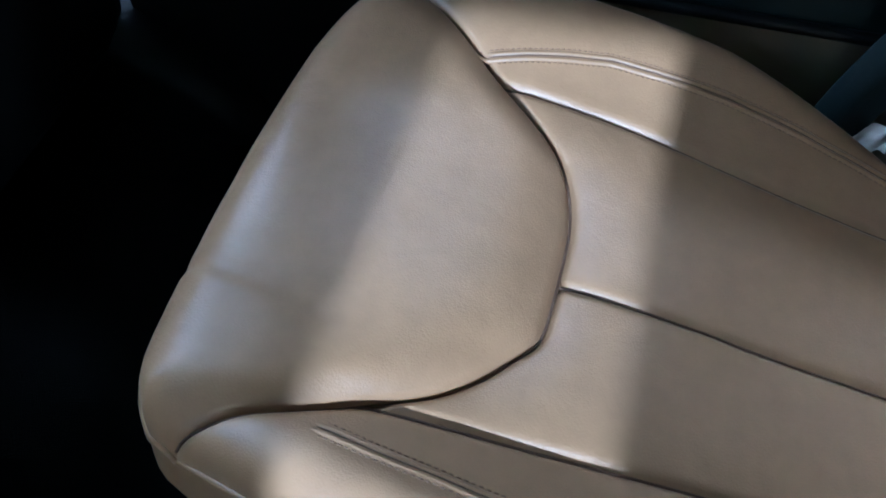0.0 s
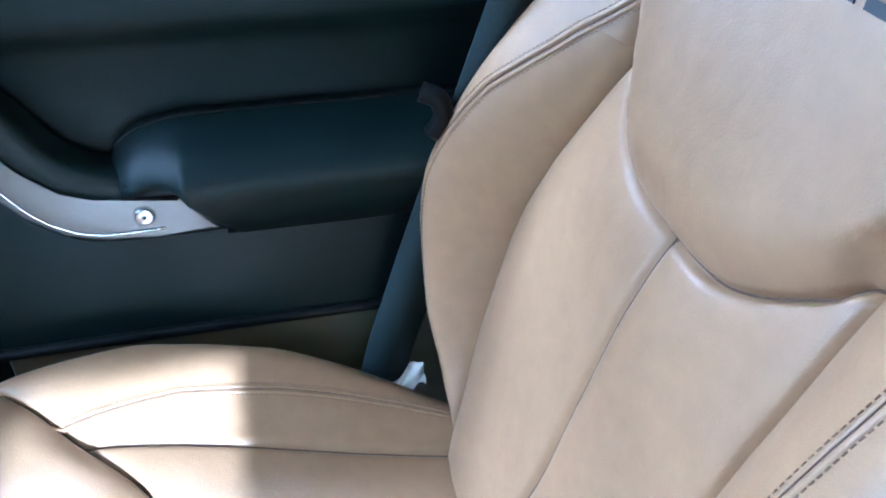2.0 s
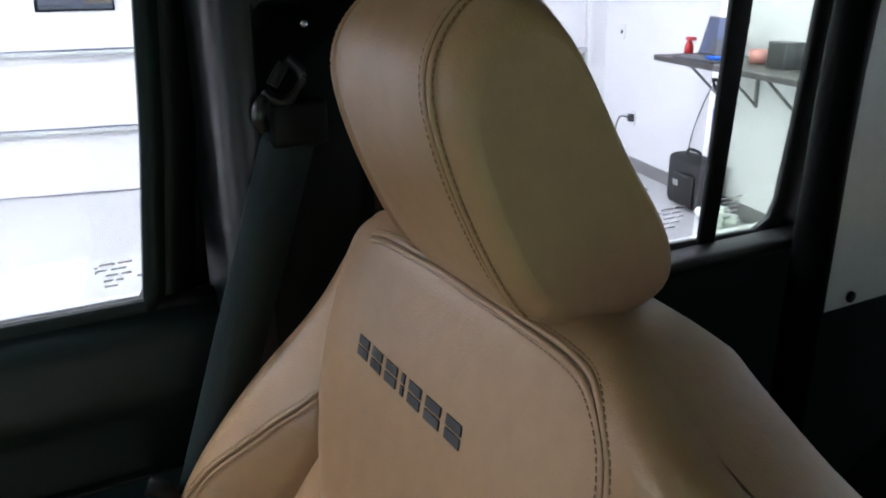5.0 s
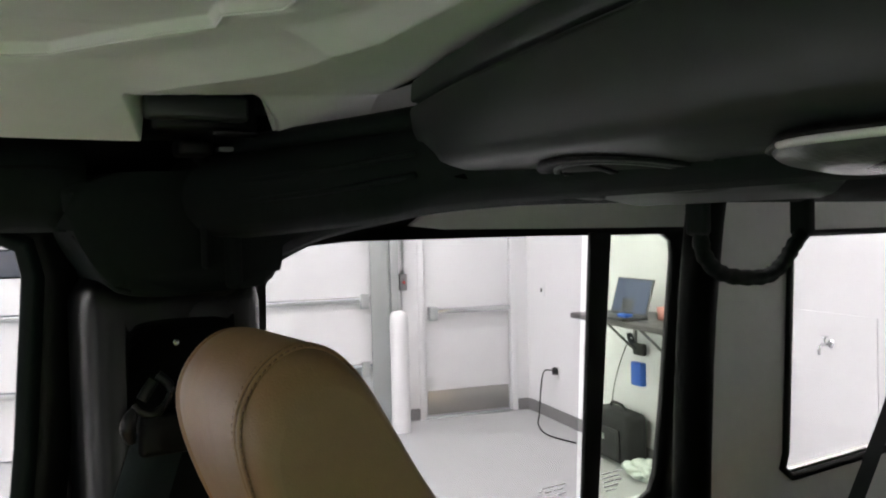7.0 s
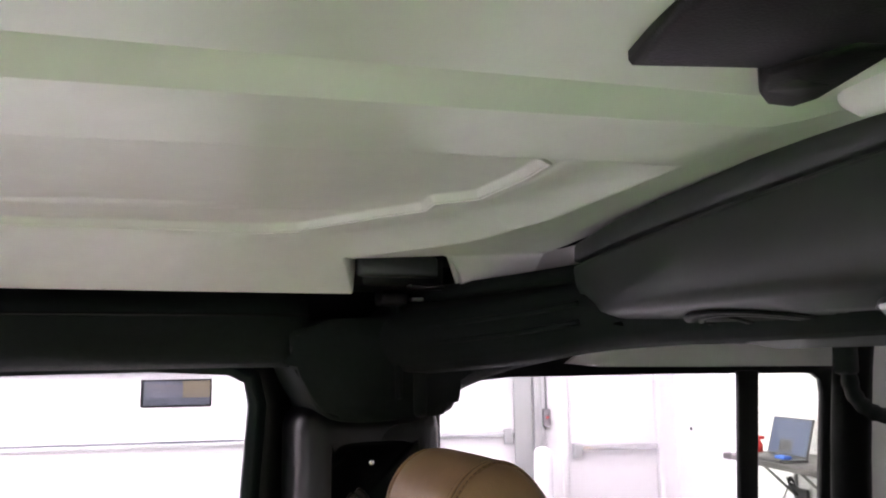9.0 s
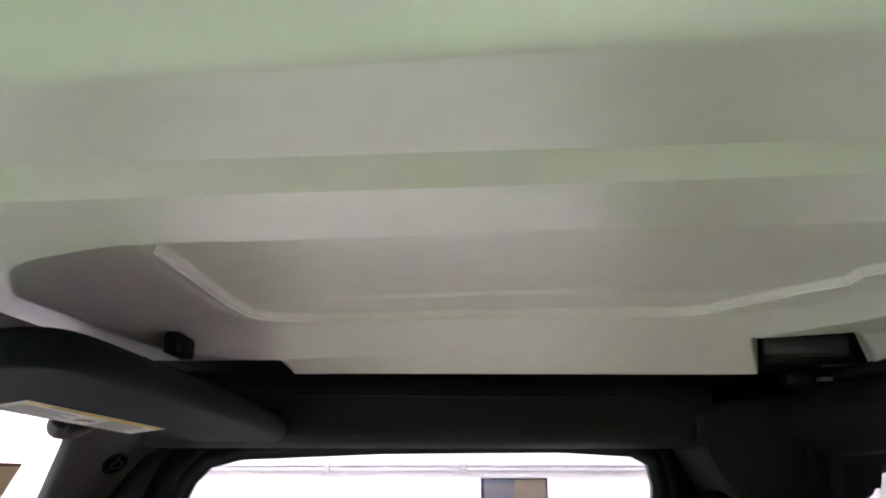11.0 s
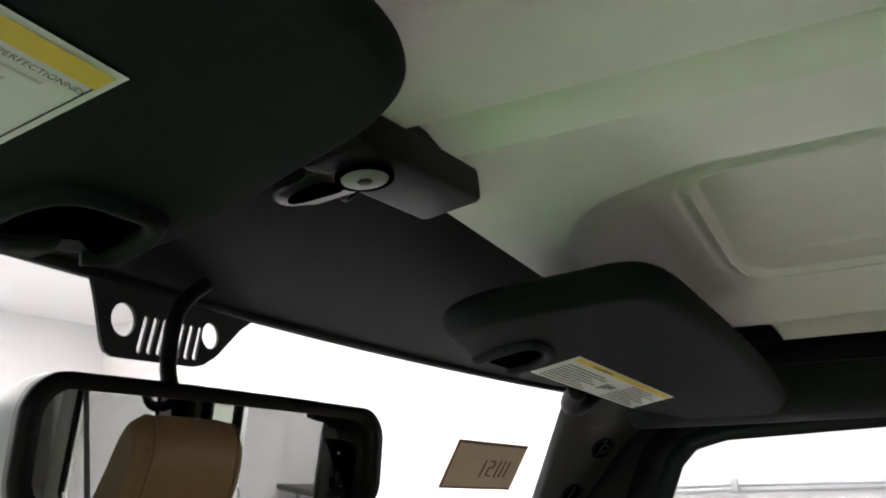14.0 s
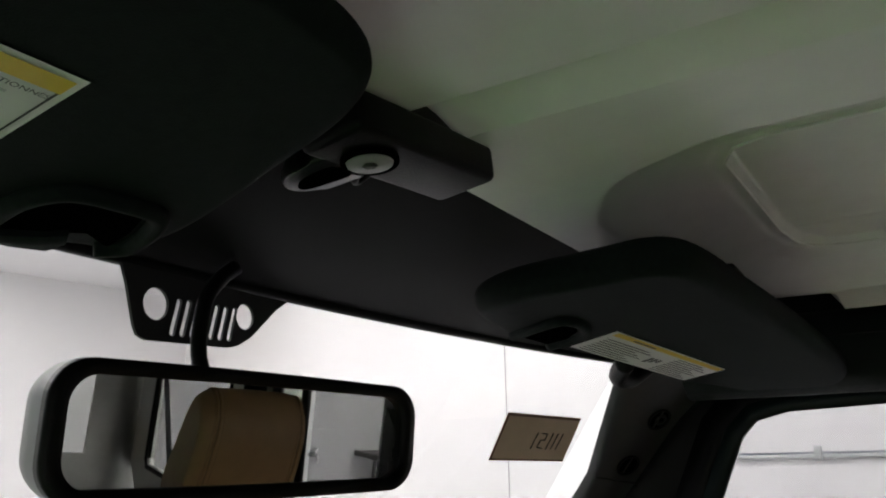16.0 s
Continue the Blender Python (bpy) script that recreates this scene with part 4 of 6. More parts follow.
def front_door(s):
    dr = thing("door_2" if s > 0 else "door_3", "closed black car door with silver pull handle and armrest" if s > 0 else "unseen black car door, set open to let light in", "car door", (s * 0.70, 0.25, 0.8), kind="structure")
    ys = span(-0.075, 0.80, 30)
    zz = span(0.885, 1.288, 46)
    m = Matrix.Diagonal((s, 1, 1, 1))

    def P(name, bm, mat, parent=dr, label="", smooth=True):
        bmesh.ops.transform(bm, matrix=m, verts=bm.verts)
        return part(name, bm, mat, parent, label, smooth)
    P("trim_panel", sheet(lambda y, z: Vector((door_x(y, z), y, z)), ys, zz), SOFTBLACK)
    P("lower_panel", sheet(lambda y, z: Vector((0.662 + (0.012 if z < 0.84 else 0), y, z)), span(-0.075, 0.44, 20), [0.62, 0.80, 0.84, 0.872, 0.884]), SILLTAN, dr, "beige painted lower door skin")
    # the lower skin is near-black forward of the beige
    P("dark_lower_panel", sheet(lambda y, z: Vector((0.664 + (0.012 if z < 0.84 else 0), y, z)), span(0.442, 0.80, 12), [0.62, 0.80, 0.84, 0.872, 0.884]), CARPET)
    P("sill_cap", tube([(0.702, y, 1.284) for y in ys], 0.010, 10), BLACK)
    P("window_frame", hoop(FW, offset_loop(FW, 0.045), yz(0.700), 0.03), BLACK)
    P("weatherstrip", hoop(offset_loop(FW, -0.006), offset_loop(FW, 0.014), yz(0.692), 0.012), SOFTBLACK)
    g = P("window_glass", prism(offset_loop(FW, 0.01), yz(0.715), 0.004), GLASS, dr, "clear side window glass", smooth=False)
    g.visible_shadow = False
    P("outer_skin", box(0.74, -0.08, 0.55, 0.76, 0.80, 1.28), DOORWHITE)
    if s > 0:
        arm = [(0.700, 1.108), (0.672, 1.107), (0.640, 1.099), (0.619, 1.088), (0.610, 1.078), (0.6085, 1.070), (0.6115, 1.058), (0.625, 1.030), (0.650, 0.998), (0.668, 0.986), (0.700, 0.985)]

        nose = soft_table([(0.236, 0.6085), (0.245, 0.618), (0.254, 0.628), (0.266, 0.634), (0.280, 0.636), (0.292, 0.648), (0.300, 0.664), (0.306, 0.690)])
        fall = soft_table([(0.225, 0.0), (0.240, 0.0010), (0.2525, 0.0035), (0.270, 0.0085), (0.283, 0.0145), (0.296, 0.024), (0.306, 0.040)])

        def rest(y, i):
            x, z = arm[i]
            k = smooth01((y - 0.236) / 0.004)
            inner = nose(y) if y > 0.236 else 0.6085
            if z < 1.06:
                return Vector((x + (inner + 0.002 + 0.4 * (1.06 - z) - x) * k, y - 0.040 * (1.06 - z) / 0.060 * (1 - k), z + (1.066 + 0.02 * (z - 1.06) - z) * k))
            return Vector((inner + (x - 0.6085) * (0.70 - inner) / 0.0915, y, z - (fall(y) if y > 0.225 else 0)))
        P("armrest", sheet(rest, span(-0.072, 0.225, 14) + [0.232, 0.236, 0.2385, 0.241, 0.245, 0.25, 0.256, 0.262, 0.268, 0.274, 0.28, 0.285, 0.29, 0.294, 0.298, 0.302, 0.306], range(len(arm))), SOFTBLACK)
        cap = bmesh.new()
        cap.faces.new([cap.verts.new(rest(0.306, i)) for i in range(len(arm))])
        P("armrest_end", cap, SOFTBLACK)
        P("armrest_seam", tube([(0.686, y, 1.1085 - (fall(y) if y > 0.225 else 0)) for y in span(-0.07, 0.302, 30)], 0.0020, 6), BLACK)
        top_line = smooth_poly([(0.232, 1.066, 0), (0.2625, 1.066, 0), (0.3045, 1.0735, 0), (0.328, 1.084, 0), (0.3458, 1.100, 0), (0.365, 1.130, 0), (0.388, 1.157, 0), (0.43, 1.172, 0), (0.52, 1.178, 0)], 4, False)
        low_line = smooth_poly([(0.198, 0.998, 0), (0.255, 0.997, 0), (0.300, 0.997, 0), (0.325, 0.9995, 0), (0.345, 1.005, 0), (0.378, 1.028, 0), (0.405, 1.064, 0), (0.445, 1.108, 0), (0.525, 1.15, 0)], 4, False)
        section = [(0, 0.690), (0, 0.668), (0.025, 0.658), (0.08, 0.653), (0.30, 0.652), (0.70, 0.652), (0.92, 0.653), (0.975, 0.658), (1, 0.668), (1, 0.690)]

        def mount(i, j):
            q, x = section[j]
            p = top_line[i].lerp(low_line[i], q)
            return Vector((x, p.x, p.y))
        P("handle_mount", sheet(mount, range(len(top_line)), range(len(section))), SOFTBLACK)
        cap = bmesh.new()
        cap.faces.new([cap.verts.new(mount(0, k)) for k in range(len(section))])
        P("mount_end", cap, SOFTBLACK)
        strip = [(0.458, 1.148), (0.433, 1.148), (0.419, 1.144), (0.403, 1.132), (0.388, 1.108), (0.372, 1.083), (0.345, 1.059), (0.318, 1.049), (0.245, 1.046), (0.214, 1.008), (0.271, 1.007), (0.316, 1.008), (0.349, 1.018), (0.378, 1.041), (0.405, 1.079), (0.442, 1.119), (0.460, 1.132)]
        ph = P("pull_handle", prism(strip, lambda u, v, w: Vector((0.664 - w - 0.0, u, v)), 0.017, 0.0035, 3), SILVER, dr, "silver painted pull handle trim")
        sharp(ph, 20)
        P("handle_bevel", tube(smooth_poly([(0.6468, y, z) for y, z in ((0.262, 1.0155), (0.316, 1.0155), (0.346, 1.025), (0.372, 1.046), (0.399, 1.084), (0.437, 1.124))], 5, False), 0.0016, 6), CHROME)
        for y, z in ((0.428, 1.134), (0.278, 1.031)):
            P("bolt_cup", ring((0.6470, y, z), (-1, 0, 0), 0.0085, 0.0102, 0.0012), BASE, ph)
            P("bolt", disc((0.6470, y, z), (-1, 0, 0), 0.0083, 0.0030, 18, 0.001), CHROME, ph)
            # black disc painted for the shade in the bolt's socket
            P("bolt_socket", disc((0.6439, y, z), (-1, 0, 0), 0.0024, 0.0004, 6), INK, ph)
        P("seam_strip", tube([(0.674, y, 0.985) for y in span(-0.07, 0.21, 12)], 0.0022, 6), BLACK)
        P("door_pocket_lip", tube(smooth_poly([(0.66, 0.56, 1.02), (0.655, 0.53, 0.90), (0.655, 0.47, 0.884), (0.655, 0.3, 0.884), (0.655, -0.06, 0.884)], 6, False), 0.006, 8), BLACK)
    for k, (y, z, w) in enumerate(((0.020, 1.329, 0.014), (0.004, 1.329, 0.013), (0.028, 1.3235, 0.010), (0.010, 1.3235, 0.014), (0.018, 1.318, 0.012), (0.006, 1.318, 0.009), (0.024, 1.3125, 0.008), (0.014, 1.3125, 0.007), (0.020, 1.307, 0.012), (0.036, 1.327, 0.003), (0.037, 1.322, 0.002), (-0.003, 1.313, 0.004))):
        P("glass_mark", box(0.7135, y, z, 0.7145, y + w, z + 0.0018), MARKGREY, dr, "small printed glass mark", smooth=False)
    return dr


front_door(1)
# the unseen driver's door is swung open to let light into the cabin
open_door = front_door(-1)
hinge = Matrix.Translation((-0.78, 0.80, 0))
open_door.matrix_world = hinge @ pose(0, 0, 0, 0, 0, -68) @ hinge.inverted() @ Matrix.Translation(open_door.location)


def rear_door(s):
    dr = thing("door_4" if s > 0 else "door_5", "black rear car door with a divided window", "car door", (s * 0.74, -0.6, 0.8), kind="structure")
    m = Matrix.Diagonal((s, 1, 1, 1))

    def P(name, bm, mat, parent=dr, label="", smooth=True):
        bmesh.ops.transform(bm, matrix=m, verts=bm.verts)
        return part(name, bm, mat, parent, label, smooth)
    P("trim_panel", sheet(lambda y, z: Vector((0.70 + 0.02 * math.sin((z - 0.6) * 5), y, z)), span(-1.0, -0.24, 20), span(0.6, 1.205, 20)), SOFTBLACK)
    P("sill_cap", box(0.69, -1.0, 1.185, 0.745, -0.24, 1.208, 0.01), BLACK)
    P("window_frame", hoop(RW, offset_loop(RW, 0.06), yz(0.742), 0.012), BLACK)
    P("divider_bar", prism([(-0.772, 1.205), (-0.803, 1.205), (-0.842, 1.64), (-0.800, 1.64)], yz(0.735), 0.010, 0.003), BLACK)
    g = P("window_glass", prism([(-0.28, 1.21), (-0.775, 1.205), (-0.80, 1.64), (-0.28, 1.64)], yz(0.755), 0.004), GLASS, dr, "clear side window glass", smooth=False)
    g.visible_shadow = False
    g = P("quarter_glass", prism([(-0.802, 1.205), (-0.94, 1.205), (-0.99, 1.64), (-0.841, 1.64)], yz(0.755), 0.004), GREENGLASS, dr, "green tinted fixed quarter glass", smooth=False)
    g.visible_shadow = False
    for y0, z, w in [(c - dy, z, w) for c in (-0.703, -0.819) for dy, z, w in ((0.030, 1.263, 0.022), (0.052, 1.263, 0.018), (0.026, 1.256, 0.014), (0.046, 1.256, 0.016), (0.034, 1.249, 0.020), (0.052, 1.249, 0.014), (0.024, 1.242, 0.010), (0.044, 1.242, 0.016), (0.036, 1.235, 0.018), (0.006, 1.259, 0.004))]:
        P("glass_mark", box(0.7535, y0, z, 0.7545, y0 + w, z + 0.0018), MARKGREY, dr, "small printed glass mark", smooth=False)
    P("outer_skin", box(0.775, -1.02, 0.55, 0.79, -0.24, 1.2), DOORWHITE)
    return dr


rear_door(1)
rear_door(-1)


def pillar(s):
    b = thing("roll_bar_post", "black moulded pillar trim beside the front seat", "pillar", (s * 0.66, -0.15, 0.56))
    m = Matrix.Diagonal((s, 1, 1, 1))

    def P(name, bm, mat, label="", smooth=True):
        bmesh.ops.transform(bm, matrix=m, verts=bm.verts)
        return part(name, bm, mat, b, label, smooth)
    P("cover", box(0.605, -0.240, 0.56, 0.745, -0.068, 1.615, 0.03, 5), SATIN, "black plastic pillar cover")
    padp = smooth_poly([(-0.058, 1.705, 0), (-0.056, 1.665, 0), (-0.066, 1.638, 0), (-0.084, 1.612, 0), (-0.105, 1.600, 0), (-0.15, 1.5975, 0), (-0.225, 1.602, 0), (-0.243, 1.615, 0), (-0.247, 1.65, 0), (-0.246, 1.705, 0)], 4)
    P("pad", prism([(p.x, p.y) for p in padp], lambda u, v, w: Vector((0.576 + w, u, v)), 0.168, 0.014, 4), PADDED, "black padded wrap at the joint")
    P("pad_hem", tube(smooth_poly([(0.588, -0.060, 1.655), (0.584, -0.084, 1.614), (0.583, -0.105, 1.602), (0.583, -0.15, 1.5995), (0.584, -0.225, 1.604)], 5, False), 0.0035, 8), PADDED)
    # a black plate on the cover stands in for the shaded adjuster recess
    sl = smooth_poly([(-0.102, 0.80, 0), (-0.102, 1.2, 0), (-0.102, 1.54, 0), (-0.106, 1.562, 0), (-0.12, 1.572, 0), (-0.17, 1.573, 0), (-0.198, 1.568, 0), (-0.206, 1.54, 0), (-0.206, 1.2, 0), (-0.206, 0.80, 0)], 4)
    P("adjuster_shade", prism([(p.x, p.y) for p in sl], lambda u, v, w: Vector((0.6035 + w, u, v)), 0.003, 0.001), BLACK, "dark plate for the shade in the belt adjuster slot")
    P("strap", box(0.570, -0.205, 1.60, 0.60, -0.188, 1.735, 0.006), PADDED)
    P("strap", box(0.570, -0.175, 1.62, 0.60, -0.166, 1.735, 0.004), PADDED)
    return b


pillar(1)
pillar(-1)


def side_bar(s):
    bar = thing("roll_bar", "black padded roll bar along the roof side", "roll bar", (s * 0.62, 0, 1.69))
    m = Matrix.Diagonal((s, 1, 1, 1))

    def P(name, bm, mat, label="", smooth=True):
        bmesh.ops.transform(bm, matrix=m, verts=bm.verts)
        return part(name, bm, mat, bar, label, smooth)
    P("tube", tube([(0.625, y, 1.700) for y in span(0.56, -0.07, 20)], 0.047, 18, 0.92), PADDED, "black padded tube")
    P("zip", tube([(0.583, y, 1.712) for y in span(0.54, -0.07, 14)], 0.0035, 6), BLACK)
    P("pad_seam", tube([(0.590, y, 1.676) for y in span(0.55, -0.06, 14)], 0.0028, 6), PADDED)
    P("rear_tube", tube(smooth_poly([(0.625, -0.17, 1.665), (0.625, -0.24, 1.667), (0.625, -0.30, 1.686), (0.625, -0.37, 1.700), (0.625, -0.48, 1.715), (0.625, -0.70, 1.723), (0.625, -1.3, 1.723), (0.625, -2.05, 1.723)], 5, False), 0.044, 18), PADDED)
    P("rear_post", tube(smooth_poly([(0.650, -0.958, 1.69), (0.656, -0.952, 1.62), (0.665, -0.942, 1.45), (0.665, -0.928, 1.2), (0.66, -0.91, 0.9), (0.66, -0.9, 0.56)], 5, False), 0.029, 16), HEADER)
    P("cross_tube", tube(smooth_poly([(0.615, -0.17, 1.685), (0.54, -0.225, 1.69), (0.46, -0.28, 1.698), (0.36, -0.33, 1.710), (0.0, -0.38, 1.715)], 6, False), 0.040, 16), PADDED)
    for k in (0.006, -0.012):
        P("pad_seam", tube(smooth_poly([(0.600, -0.150, 1.690 + k), (0.525, -0.192, 1.693 + k), (0.445, -0.246, 1.700 + k), (0.38, -0.283, 1.708 + k)], 6, False), 0.0030, 8), PADDED)
    P("cover_flap", tube(smooth_poly([(0.585, -0.20, 1.735), (0.52, -0.235, 1.738), (0.44, -0.275, 1.742), (0.38, -0.30, 1.745)], 6, False), 0.016, 10, 0.6), PADDED)
    return bar


side_bar(1)
side_bar(-1)

# roof


def rail_z(y):
    return 1.752 - 0.045 * (y - 0.2)


def lip_z(y):
    return 1.778 - 0.035 * (y - 0.2)


# outline of the raised lip round the recess in a roof panel
LIP = [(0.142, 0.395), (0.152, 0.418), (0.175, 0.428), (0.36, 0.421), (0.405, 0.412), (0.428, 0.396), (0.436, 0.372), (0.443, 0.20), (0.456, 0.0), (0.450, -0.028), (0.390, -0.068),
       (0.340, -0.111), (0.308, -0.106), (0.283, -0.134), (0.21, -0.134), (0.160, -0.127), (0.145, -0.110)]


# the same on the driver's side, whose recess reaches nearer to the joint
LIP_D = [(0.089, 0.415), (0.092, 0.438), (0.102, 0.455), (0.120, 0.466), (0.150, 0.472), (0.36, 0.455), (0.405, 0.440), (0.428, 0.410), (0.436, 0.372), (0.443, 0.20), (0.456, 0.0), (0.450, -0.028), (0.390, -0.068),
         (0.340, -0.100), (0.21, -0.112), (0.150, -0.105), (0.134, -0.085), (0.122, 0.10), (0.100, 0.32)]


def inside(x, y, poly):
    """Distance to a closed outline, positive inside."""
    best, odd = 9.0, False
    n = len(poly)
    for i in range(n):
        (ax, ay), (bx, by) = poly[i], poly[(i + 1) % n]
        dx, dy = bx - ax, by - ay
        t = min(max(((x - ax) * dx + (y - ay) * dy) / (dx * dx + dy * dy), 0), 1)
        best = min(best, math.hypot(x - ax - t * dx, y - ay - t * dy))
        if (ay > y) != (by > y) and x < ax + dx * (y - ay) / dy:
            odd = not odd
    return best if odd else -best


panel_edge = soft_table([(-0.30, 0.512), (-0.26, 0.522), (-0.2, 0.532), (-0.12, 0.548), (0.0, 0.556), (0.30, 0.558), (0.383, 0.560), (0.391, 0.556), (0.399, 0.520), (0.43, 0.508), (0.56, 0.47)])
slope_edge = soft_table([(-0.30, 0.512), (-0.26, 0.522), (-0.2, 0.532), (-0.12, 0.548), (0.0, 0.556), (0.30, 0.558), (0.56, 0.562)])
NOTCH = [(0.499, -0.088), (0.556, -0.116), (0.70, -0.116), (0.70, -0.222), (0.524, -0.222), (0.512, -0.216), (0.484, -0.186), (0.486, -0.18)]


def hollow(q):
    q = min(max(q, 0), 1)
    return q * q * (1.5 - 0.5 * q)


def roof_z(x, y, steep=False):
    """Under side of a roof panel; the driver's one has a steeper, nearer lip."""
    zr, zl = rail_z(y), lip_z(y)
    f = inside(x, y, LIP_D if steep else LIP)
    e = max(-f, 0)
    z = zr + (zl - zr) * (1 - smooth01((e - 0.002) / 0.026) if steep else 1 - 0.12 * min(e / 0.03, 1) - 0.88 * hollow((e - 0.028) / 0.052))
    if x > 0.38:
        w = slope_edge(y)
        k = max((x - 0.445) / (w - 0.445), 0)
        out = zl + 0.001 - (zl - 1.733) * (0.75 * k + 0.25 * k * k)
        d = z - out
        z = out if d > 0.006 else (z if d < -0.006 else z - (d + 0.006) ** 2 / 0.024)
    z += 0.0055 * smooth01((f - 0.001) / 0.0045)
    z -= 0.0012 * math.exp(-(f / 0.0030) ** 2)
    z += 0.0010 * math.exp(-((f + 0.0075) / 0.0034) ** 2)
    if f > 0:
        z -= 0.0022 * math.exp(-((x - 0.372 + 0.02 * (0.3 - y)) / 0.006) ** 2) * smooth01((0.385 - y) / 0.02) * smooth01((y - 0.02) / 0.05)
    return z


def roof_panel(s):
    rp = thing("roof_panel", "light grey moulded removable roof panel", "roof panel", (s * 0.3, 0.15, 1.78), group="roof panels")
    x0 = -0.011 if s > 0 else 0.001
    us = span(x0, 0.13, 60) + span(0.13, 0.42, 110)[1:] + span(0.42, 0.47, 46)[1:] + span(0.47, 0.56, 44)[1:]
    ys = span(-0.30, -0.15, 50) + span(-0.15, 0.0, 110)[1:] + span(0.0, 0.385, 110)[1:] + span(0.385, 0.44, 40)[1:] + span(0.44, 0.545, 40)[1:]

    def place(u, y, lift=0.0):
        w = panel_edge(y)
        x = u if u < 0.46 else 0.46 + (u - 0.46) * (w - 0.46) / 0.10
        z = roof_z(x, y, s < 0) + 0.022 * smooth01((-0.13 - y) / 0.12) * max(0, 1 - (x / 0.45) ** 2) + 0.045 * smooth01((inside(x, y, NOTCH) + 0.003) / 0.005)
        return Vector((x if s > 0 else -0.046 - x, y - 0.035 * max(y - 0.4, 0) / 0.145 * max(x, 0), z + lift + (0.002 * smooth01((0.09 - x) / 0.04) if s < 0 else 0)))
    part("lining", sheet(place, us, ys), ROOF, rp)
    ring_of = LIP if s > 0 else LIP_D
    lip = [(a[0] + (b[0] - a[0]) * k / 8, a[1] + (b[1] - a[1]) * k / 8) for a, b in zip(ring_of, ring_of[1:] + ring_of[:1]) for k in range(8)]
    part("lip_bead", tube([place(x, y, -0.0004) for x, y in lip + lip[:1]], 0.0012, 8), ROOF, rp)
    part("edge", sheet(lambda k, y: place(0.56, y) + Vector((s * 0.004 * k, 0, 0.05 * k)), [0, 1], ys[::5]), ROOF, rp)
    part("front_edge", sheet(lambda u, k: place(u, 0.545) + Vector((0, 0.003 * k, 0.04 * k)), us[::5], [0, 1]), ROOF, rp)
    flange = [(0, 0), (-0.0015, 0.0006), (-0.006, 0.0030), (-0.020, 0.0092), (-0.034, 0.0135), (-0.0365, 0.018), (-0.0365, 0.03)] if s > 0 else [(0, 0), (0.0012, 0.0006), (0.0020, 0.0022), (0.0020, 0.03)]
    sharp(part("joint_flange", sheet(lambda k, y: place(x0, y) + Vector((flange[k][0], 0, flange[k][1])), range(len(flange)), ys[::5]), ROOF, rp), 50)
    if s < 0:
        part("rear_rib", tube([(-0.056, -0.146, 1.770), (-0.064, -0.145, 1.768), (-0.10, -0.141, 1.768), (-0.22, -0.13, 1.770), (-0.40, -0.12, 1.772)], [0.006, 0.010, 0.012, 0.012, 0.012], 14), ROOF, rp)
    else:
        part("locating_peg", box(0.352, 0.456, 1.728, 0.402, 0.470, 1.7465, 0.003), BLACK, rp, "black locating peg")
    xa, xb = (-0.022, 0.66) if s > 0 else (-0.66, -0.026)
    part("outer_skin", box(xa, -0.30, 1.835, xb, 0.57, 1.85, 0.004), DOORWHITE, rp)
    return rp


roof_panel(1)
roof_panel(-1)


def side_latch(s):
    l = thing("roof_latch", "black roof panel latch with a folding lever", "latch", (s * 0.54, -0.155, 1.765), group="roof latches")
    m = Matrix.Diagonal((s, 1, 1, 1))

    def P(name, bm, mat, label=""):
        bmesh.ops.transform(bm, matrix=m, verts=bm.verts)
        return part(name, bm, mat, l, label)
    P("grip", box(0.508, -0.200, 1.737, 0.522, -0.160, 1.742, 0.002), SATIN)
    P("housing", box(0.520, -0.205, 1.740, 0.60, -0.112, 1.790, 0.006), BLACK)
    P("lever", box(0.506, -0.192, 1.749, 0.520, -0.104, 1.771, 0.004, 2), BARBLACK, "satin grey folding lever")
    P("back_plate", box(0.495, -0.22, 1.790, 0.62, -0.095, 1.800), BLACK)
    P("hook", box(0.54, -0.170, 1.722, 0.57, -0.140, 1.737, 0.004), BLACK)
    P("strike", box(0.545, -0.190, 1.727, 0.556, -0.176, 1.731, 0.001), BASE)


side_latch(1)
side_latch(-1)
hard = thing("hardtop", "light grey hardtop shell over the rear of the cabin", "hardtop", (0, -1.3, 1.8))
part("roof_lining", sheet(lambda x, y: Vector((x, y, 1.775 - 0.05 * smooth01((abs(x) - 0.5) / 0.16))), span(-0.68, 0.68, 30), span(-2.15, -0.30, 20)), HARDTOP, hard)
part("outer_skin", box(-0.70, -2.2, 1.835, 0.70, -0.30, 1.85), DOORWHITE, hard)
QW = [(-1.235, 1.24), (-1.225, 1.215), (-1.245, 1.20), (-1.95, 1.20), (-1.97, 1.22), (-1.97, 1.60), (-1.95, 1.62), (-1.30, 1.62), (-1.265, 1.60), (-1.255, 1.58)]
